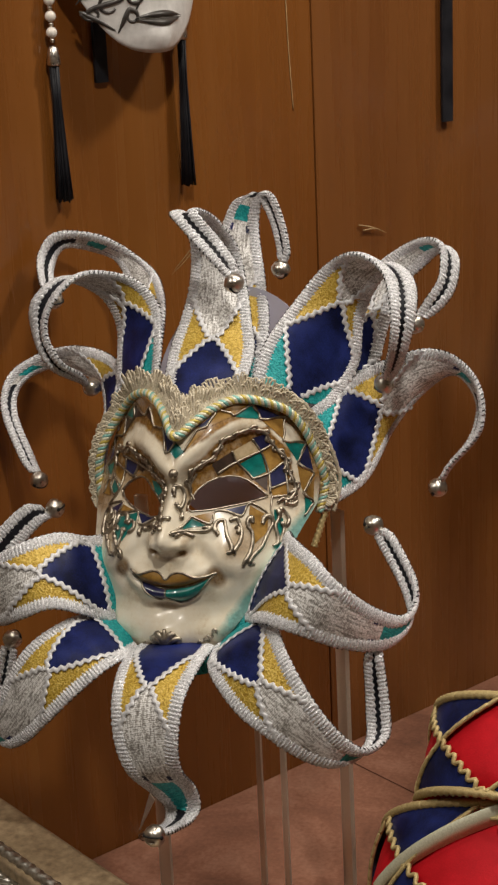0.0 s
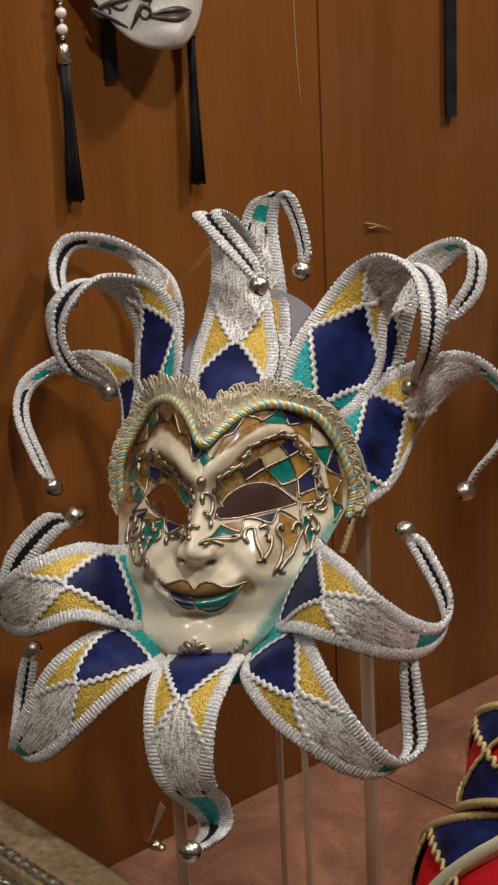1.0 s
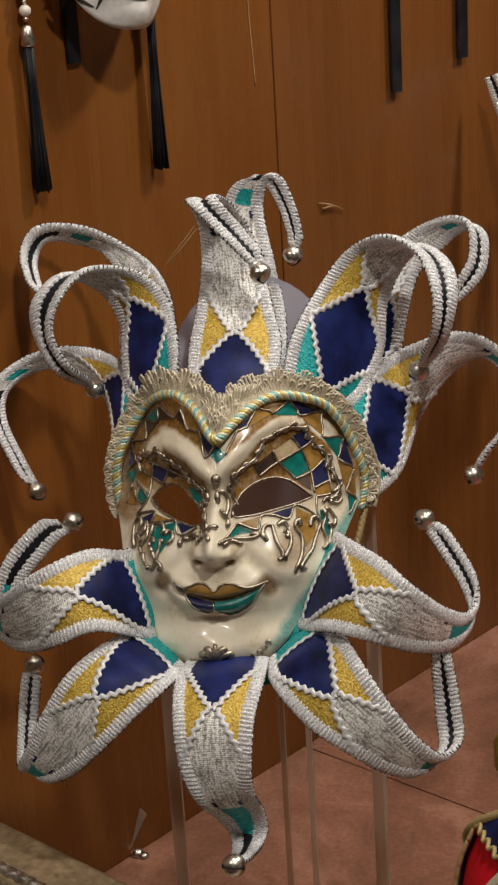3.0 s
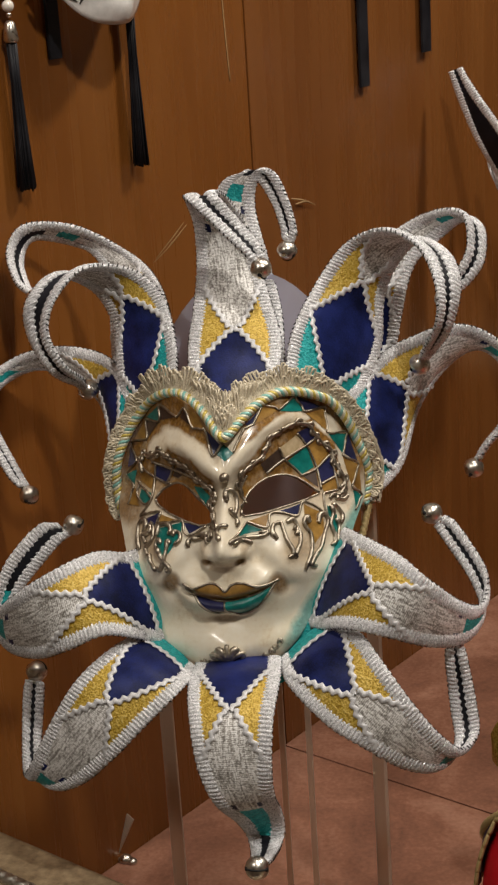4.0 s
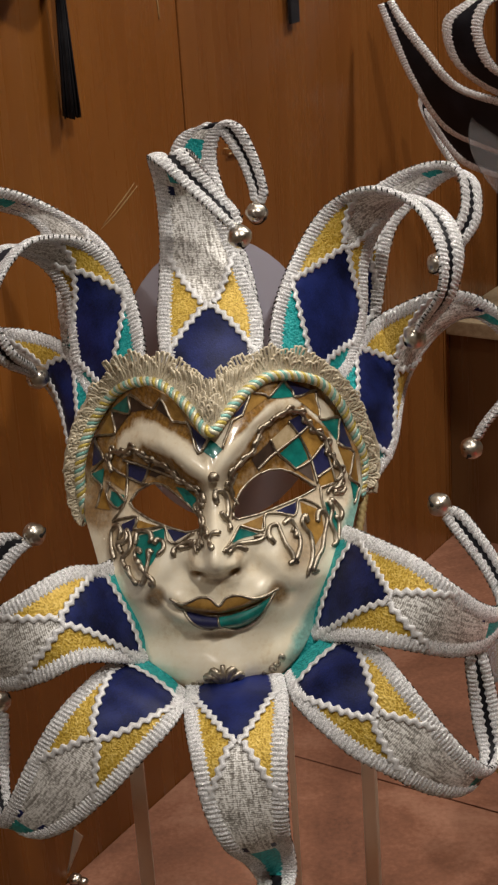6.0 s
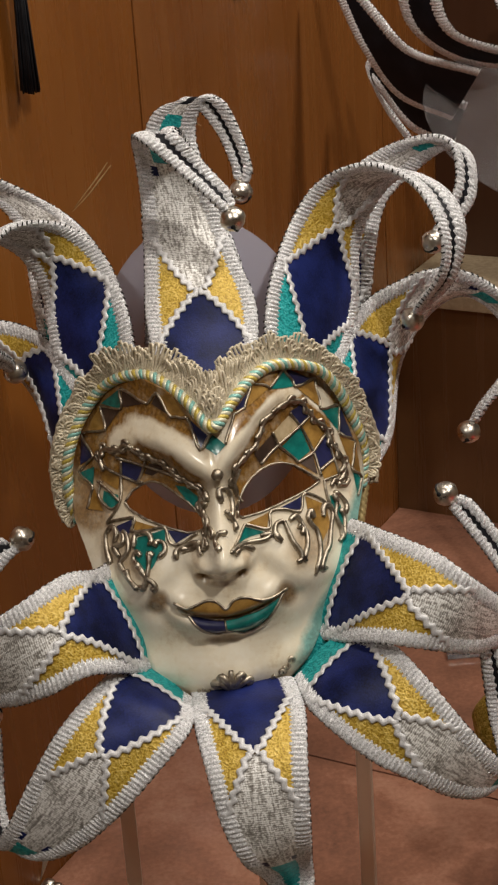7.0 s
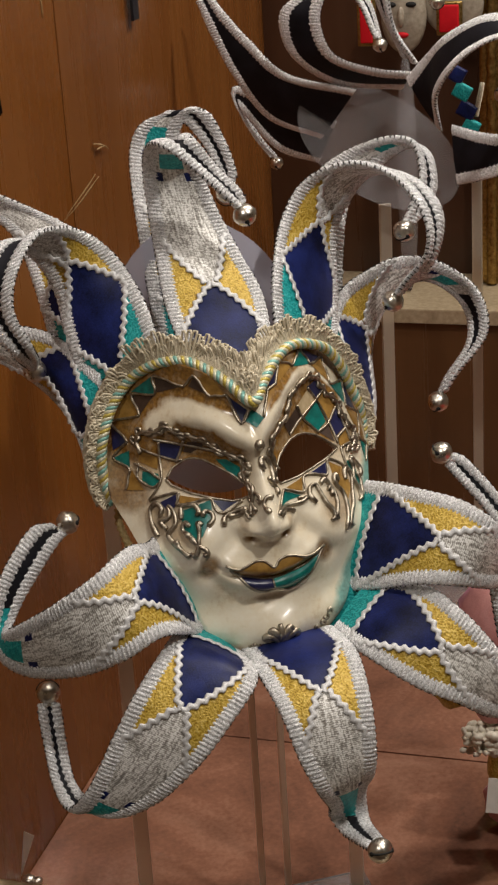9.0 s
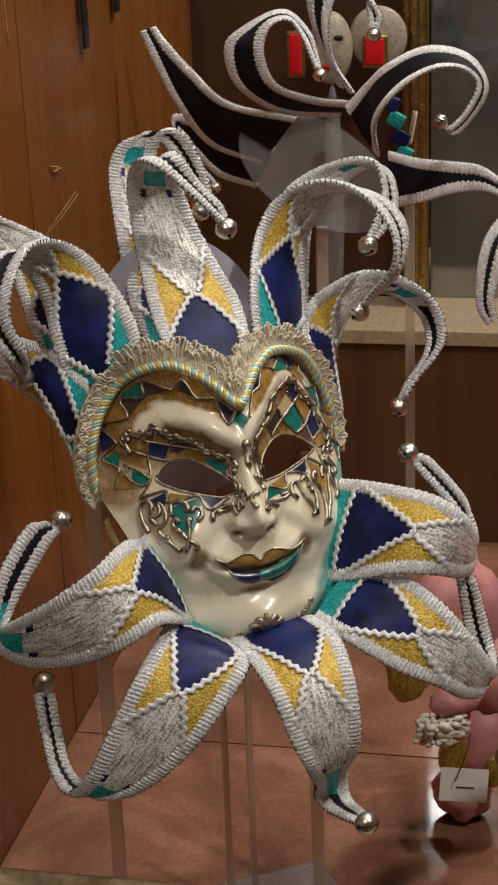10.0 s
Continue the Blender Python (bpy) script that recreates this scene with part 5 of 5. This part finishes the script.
# ---- red and navy drums ----
def drum(label, centre, r, h, tilt, sectors=9, ribbon=False):
    st = thing("hat_drum", label, "hat", "red and navy drums")
    m = Matrix.Translation(centre) @ Matrix.Rotation(radians(tilt[0]), 4, "X") @ Matrix.Rotation(radians(tilt[1]), 4, "Y") @ Matrix.Rotation(radians(tilt[2]), 4, "Z")

    def side(a, z, lift=0.0):
        rr = r * (1 - 0.05 * (2 * z - 1) ** 2) + lift
        return m @ Vector((rr * math.cos(a), rr * math.sin(a), (z - 0.5) * h))

    part("crown", lathe_bm([(0.0001, -h / 2), (r * 0.93, -h / 2), (r * 0.95, -h / 2), (r * 0.965, -h * 0.25), (r * 0.985, 0), (r * 0.965, h * 0.25), (r * 0.93, h / 2), (0.0001, h * 0.52)], 72, m), RED, st, "red velvet crown")
    step = 2 * math.pi / sectors
    for k in range(sectors):
        for top in (False, True):
            a0 = k * step
            verts, faces = [], []
            for i in range(13):
                for j in range(9):
                    t, w = i / 12, j / 8
                    half = step * 0.5 * (1 - w)
                    z = 0.5 * w if not top else 1 - 0.5 * w
                    verts.append(side(a0 + (2 * t - 1) * half, z, 0.0012))
            for i in range(12):
                for j in range(8):
                    q = (i * 9 + j, (i + 1) * 9 + j, (i + 1) * 9 + j + 1, i * 9 + j + 1)
                    faces.append(q if not top else q[::-1])
            mesh_part("navy_gusset", verts, faces, NAVY, st, "navy velvet gusset")
    for k in range(sectors):
        for s0 in (-1, 1):
            pts = []
            for i in range(90):
                w = i / 89
                a = k * step + s0 * step * (0.5 - w)
                zig_ = 0.0016 * math.sin(w * 2 * math.pi * 13)
                pts.append(side(a + zig_ / r, w + zig_ / h, 0.0022))
            tube("rickrack", [tuple(p) for p in pts], 0.0016, GOLD_TRIM, st, "gold rickrack seam", sides=5)
    for z in (0.0, 1.0):
        ring = [tuple(side(2 * math.pi * i / 400, z, 0.0015)) for i in range(401)]
        tube("cord", ring, 0.0030, GOLD_TRIM, st, "twisted gold cord", sides=7, lobes=2, depth=0.22, pitch=0.006)
    if ribbon:
        band = [side(radians(w - tilt[2]), 0.42 + (w - 222) * 0.0120, 0.004) for w in range(214, 290, 3)]
        verts = [q for p in band for q in (p + Vector((0, 0, 0.007)), p - Vector((0, 0, 0.007)))]
        faces = [(2 * i, 2 * i + 1, 2 * i + 3, 2 * i + 2) for i in range(len(band) - 1)]
        rb = mesh_part("ribbon", verts, faces, CORD_CREAM, st, "cream satin ribbon")
        sol = rb.modifiers.new("thickness", "SOLIDIFY")
        sol.thickness = 0.0008
    return st


drum("red velvet drum hat with navy gussets and gold rickrack", (0.278, -0.066, 0.184), 0.080, 0.064, (-42, 4, 224), sectors=6)
drum("red velvet drum hat with gold cords and cream ribbon", (0.276, -0.090, 0.095), 0.110, 0.084, (-46, 0, 231), sectors=7, ribbon=True)
drum("lower red velvet drum hat under the others", (0.318, -0.045, 0.010), 0.095, 0.080, (0, 0, 10))
plinth = thing("plinth", "plain dark wooden plinth under the drum hats", "plinth")
part("block", box_bm((0.17, 0.17, 0.077), Matrix.Translation((0.318, -0.045, -0.0665)) @ Matrix.Rotation(radians(-30), 4, "Z"), 0.003), WOOD_DARK, plinth, smooth=False)

# ---- pink figurine with a price tag ----
DOLL_PINK = velvet("pink satin", (0.52, 0.22, 0.21), (0.72, 0.36, 0.34), 0.3, 0.4)
GLITTER = brocade("gold glitter", (0.25, 0.17, 0.02), (0.48, 0.36, 0.06), (0.75, 0.60, 0.18), 0.6)
RUFFLE = cord("cream tulle", (0.66, 0.60, 0.48), (0.86, 0.82, 0.72), 0.0)


def figurine(base):
    """One plain mesh: seated soft figure in pink with a cream ruffle and gold glitter."""
    bm = bmesh.new()
    rng = random.Random(5)
    base = Vector(base)

    def blob(c, r, mat, n=2):
        c, r = (c[0], c[1], c[2] * 1.12), (r[0], r[1], r[2] * 1.12)
        res = bmesh.ops.create_icosphere(bm, subdivisions=n, radius=1, matrix=Matrix.Translation(base + Vector(c)) @ Matrix.Diagonal((*r, 1)))
        for v in res["verts"]:
            v.co += (v.co - base - Vector(c)) * (0.16 * noise.noise(v.co * 90) + 0.10 * noise.noise(v.co * 260))
            for q in v.link_faces:
                q.material_index = mat
    blob((0.020, 0.004, 0.022), (0.026, 0.026, 0.023), 0, 3)
    blob((0.034, -0.005, 0.072), (0.036, 0.032, 0.040), 0, 3)
    blob((0.040, 0.0, 0.125), (0.033, 0.030, 0.034), 0, 3)
    blob((-0.004, -0.028, 0.126), (0.024, 0.014, 0.011), 0, 3)
    blob((-0.040, -0.012, 0.150), (0.020, 0.016, 0.026), 1, 3)
    blob((-0.008, -0.034, 0.083), (0.013, 0.010, 0.026), 1, 3)
    blob((0.034, -0.030, 0.060), (0.014, 0.012, 0.018), 1, 3)
    blob((0.012, 0.0, 0.185), (0.040, 0.030, 0.045), 0, 3)
    for k in range(240):
        a = rng.uniform(0, 6.28)
        blob((-0.020 + 0.024 * math.cos(a) * rng.random(), -0.036 + 0.010 * math.sin(a), 0.108 + 0.010 * rng.uniform(-1, 1)), (rng.uniform(0.0012, 0.0056), rng.uniform(0.0012, 0.0046), rng.uniform(0.0010, 0.0036)), 2, 2)
    me = bpy.data.meshes.new("figurine")
    bm.to_mesh(me)
    bm.free()
    for m in (DOLL_PINK, GLITTER, RUFFLE):
        me.materials.append(m)
    me.shade_smooth()
    return tagged(new("figurine", me), "small pink satin figurine with cream ruffle and gold glitter", "figurine")


figurine((0.236, 0.178, FLOOR))
tag = thing("price_tag", "white paper price tag hung by thread on the figurine", "price tag")
TAGPAPER = paint("white card", (0.66, 0.63, 0.58), (0.76, 0.73, 0.68), 0.6)
tm = Matrix.Translation((0.222, 0.112, -0.024)) @ Matrix.Rotation(radians(-16), 4, "Z") @ Matrix.Rotation(radians(8), 4, "Y") @ Matrix.Rotation(radians(-20), 4, "X")
part("card", box_bm((0.041, 0.0006, 0.028), tm, 0.0002), TAGPAPER, tag, smooth=False)
part("print_line", box_bm((0.016, 0.0004, 0.0012), tm @ Matrix.Translation((0.001, -0.0006, -0.002))), P_BLACKSCROLL, tag, smooth=False)
path, ln = spline([(0.236, 0.128, 0.014), (0.226, 0.116, 0.004), (0.212, 0.108, -0.016)], 14)
tube("thread", path, 0.0005, CHARCOAL, tag, sides=5)

# ---- second jester mask, black, seen from behind on its stand ----
second = thing("black_jester_mask", "black velvet jester mask with silver-braided curled horns seen from behind", "mask", at=(0.27, 0.58, 0.42))
mask, mask_inverse = second, Matrix.Translation((-0.27, -0.58, -0.42))
BK = "black velvet horn edged with silver braid"
for rows, at in (
    ([(262, 575, 462, 250, 650, 405), (213, 640, 472, 205, 680, 424), (186, 672, 502, 176, 692, 465), (166, 692, 530, 158, 702, 505), (157, 700, 546, 145, 709, 541)], None),
    ([(262, 640, 420, 258, 690, 372), (225, 690, 432, 222, 712, 385), (195, 735, 446, 196, 735, 418), (184, 746, 440, 190, 742, 430), (200, 740, 402, 206, 732, 396), (214, 728, 380, 218, 724, 378)], (221, 722, 368)),
    ([(317, 600, 455, 319, 580, 472), (251, 600, 467, 283, 575, 479), (208, 595, 497, 240, 570, 497), (195, 585, 534, 225, 566, 529), (211, 580, 552, 231, 562, 553), (250, 575, 566, 250, 560, 559), (274, 570, 546, 264, 560, 542), (283, 568, 518, 274, 560, 519)], (283, 562, 504)),
    ([(325, 580, 480, 318, 600, 486), (302, 575, 513, 293, 595, 539), (295, 570, 552, 283, 590, 573), (306, 565, 584, 288, 580, 595), (327, 560, 580, 331, 570, 587), (342, 556, 558, 338, 560, 558)], (338, 556, 539)),
    ([(302, 540, 474, 326, 520, 428), (315, 520, 497, 310, 490, 464), (325, 490, 519, 318, 460, 497), (352, 460, 536, 341, 435, 519), (383, 440, 528, 365, 420, 521), (396, 428, 502, 380, 415, 506), (383, 425, 478, 368, 415, 482), (361, 422, 461, 351, 415, 469)], (343, 416, 475)),
    ([(340, 525, 428, 337, 505, 379), (355, 490, 425, 354, 475, 389), (374, 455, 426, 372, 450, 400), (394, 435, 424, 394, 435, 403), (414, 425, 410, 411, 425, 397)], None),
    ([(427, 440, 379, 426, 430, 357), (403, 436, 355, 416, 428, 341), (392, 432, 324, 409, 426, 317), (391, 430, 290, 404, 424, 295), (400, 428, 270, 408, 424, 274)], None),
):
    horn(BK, rows, at, "up", colours=False, braid=0.0040, puff=0.05, bell_r=0.0068)
mask_stand("clear acrylic stand carrying the black jester mask", Matrix.Translation((0.292, 0.600, 0.400)) @ Matrix.Rotation(radians(-22), 4, "Z") @ Matrix.Rotation(radians(-12), 4, "X") @ Matrix.Rotation(radians(-58), 4, "Y"),
           (0.050, 0.088), [((0.300, 0.610, 0.34), (0.300, 0.612, FLOOR + 0.005), 0.012)], Matrix.Translation((0.300, 0.60, FLOOR + 0.0035)), (0.16, 0.12, 0.005))

# ---- back of the case: raised shelf, gilt post, glass, far things ----
shelf = thing("shelf_back", "raised back shelf with a pale worn edge", "shelf", kind="structure")
PALE = paint("pale worn lacquer", (0.30, 0.23, 0.14), (0.46, 0.37, 0.25), 0.45)
part("riser", case_box(0.565, 0.585, 0.0005, 1.3, FLOOR, 0.150), WOOD_SHELF, shelf, smooth=False)
part("top", case_box(0.556, 0.954, 0.0005, 1.3, 0.1505, 0.168, 0.002), PALE, shelf, smooth=False)
post = thing("trim_post", "worn gilt frame post at the back of the case", "post", kind="structure")
part("post", case_box(0.66, 0.69, 0.262, 0.292, 0.1685, 1.05, 0.006), GILT, post)
tube("moulding", [tuple(case(0.657, 0.277, z)) for z in np.linspace(0.17, 1.05, 200)], 0.006, GILT, post, sides=8, lobes=2, depth=0.15, pitch=0.02)
GREY = Nodes("smoky mirror glass").put("Base Color", (0.36, 0.37, 0.38, 1)).put("Metallic", 0.9).put("Roughness", 0.12).mat
glass = thing("window_back", "smoky mirror panel behind the shelf", "mirror", kind="structure")
part("pane", case_box(0.70, 0.706, 0.293, 1.29, 0.1685, 1.05), GREY, glass, smooth=False)
panel = thing("panel_back", "dark brown panel behind the shelf", "panel", kind="structure")
part("board", case_box(0.70, 0.715, 0.0005, 0.261, 0.1685, 1.05), WOOD_DARK, panel, smooth=False)

far = thing("far_mask", "pale mask with red lips, gilt-edged red panels and cream hat", "mask", at=tuple(case(0.62, 0.19, 0.45)))
fm = Matrix.Translation(case(0.622, 0.185, 0.487)) @ CASE_TURN


def egg(name, c, r, material, label=""):
    bm = bmesh.new()
    bmesh.ops.create_uvsphere(bm, u_segments=24, v_segments=16, radius=1, matrix=fm @ Matrix.Translation(c) @ Matrix.Diagonal((*r, 1)))
    ob = part(name, bm, material, None, label)
    ob.parent, ob.matrix_parent_inverse = far, far.matrix_basis.inverted()
    return ob


DIM = paint("aged cream paint", (0.24, 0.20, 0.15), (0.40, 0.35, 0.28), 0.5)
egg("face", (0.008, 0.002, 0.0), (0.016, 0.026, 0.042), DIM)
egg("nose", (-0.008, 0.002, 0.0), (0.006, 0.004, 0.011), DIM)
egg("lips", (-0.0055, 0.002, -0.020), (0.004, 0.008, 0.0035), RED, "red lips")
for s0 in (-1, 1):
    egg("eye_hole", (-0.0055, 0.002 + 0.011 * s0, 0.013), (0.0035, 0.006, 0.003), DARK)
egg("hat", (0.02, -0.052, 0.010), (0.010, 0.034, 0.036), DIM, "pale cream hat disc")


def far_panel(name, c, size, material, label):
    ob = part(name, box_bm(size, fm @ Matrix.Translation(c), 0.002), material, None, label)
    ob.parent, ob.matrix_parent_inverse = far, far.matrix_basis.inverted()


for c, w, h in (((0.004, -0.050, -0.004), 0.022, 0.030), ((-0.012, 0.040, -0.004), 0.014, 0.046)):
    far_panel("gilt_border", c, (0.006, w + 0.007, h + 0.007), GILT, "worn gilt border")
    far_panel("red_panel", (c[0] - 0.002, c[1], c[2]), (0.006, w, h), RED, "red velvet panel")
egg("neck_post", (0.0, 0.0, -0.180), (0.012, 0.012, 0.139), ACRYLIC)
third = thing("turquoise_mask", "small mask panel of turquoise, navy and cream patches", "mask")
tp = Matrix.Translation((0.372, 0.560, 0.452)) @ Matrix.Rotation(radians(-35), 4, "Z")
for dz, mat, w in ((-0.034, TEAL, 0.016), (-0.018, NAVY, 0.018), (0.0, TEAL, 0.017), (0.016, NAVY, 0.014)):
    part("patch", box_bm((w, 0.006, 0.015), tp @ Matrix.Translation((-0.008 + dz * -0.25, 0, dz)) @ Matrix.Rotation(0.5, 4, "Y"), 0.002), mat, third)
part("fringe_edge", box_bm((0.005, 0.006, 0.034), tp @ Matrix.Translation((0.008, 0.002, -0.008)) @ Matrix.Rotation(0.2, 4, "Y"), 0.003), FRINGE, third)
part("stem", box_bm((0.010, 0.004, 0.512), tp @ Matrix.Translation((0.004, 0.008, -0.30)), 0.001), EDGE, third, "clear acrylic stem")

# ---- the room that closes the place ----
room = thing("wall_room", "plain dim shop walls and ceiling round the case", "wall", kind="structure")
PLASTER = paint("warm beige plaster", (0.36, 0.28, 0.20), (0.46, 0.37, 0.27), 0.8)
part("ceiling", box_bm((4.4, 4.4, 0.05), Matrix.Translation((0.2, 0, 1.95))), PLASTER, room, smooth=False)
for x, y, sx, sy in ((-2.0, 0, 0.05, 4.4), (2.4, 0, 0.05, 4.4), (0.2, -2.2, 4.4, 0.05), (0.2, 2.2, 4.4, 0.05)):
    part("shop_wall", box_bm((sx, sy, 2.85), Matrix.Translation((x, y, 0.525))), PLASTER, room, smooth=False)
part("shop_floor", box_bm((4.4, 4.4, 0.05), Matrix.Translation((0.2, 0, -0.925))), WOOD_DARK, room, smooth=False)
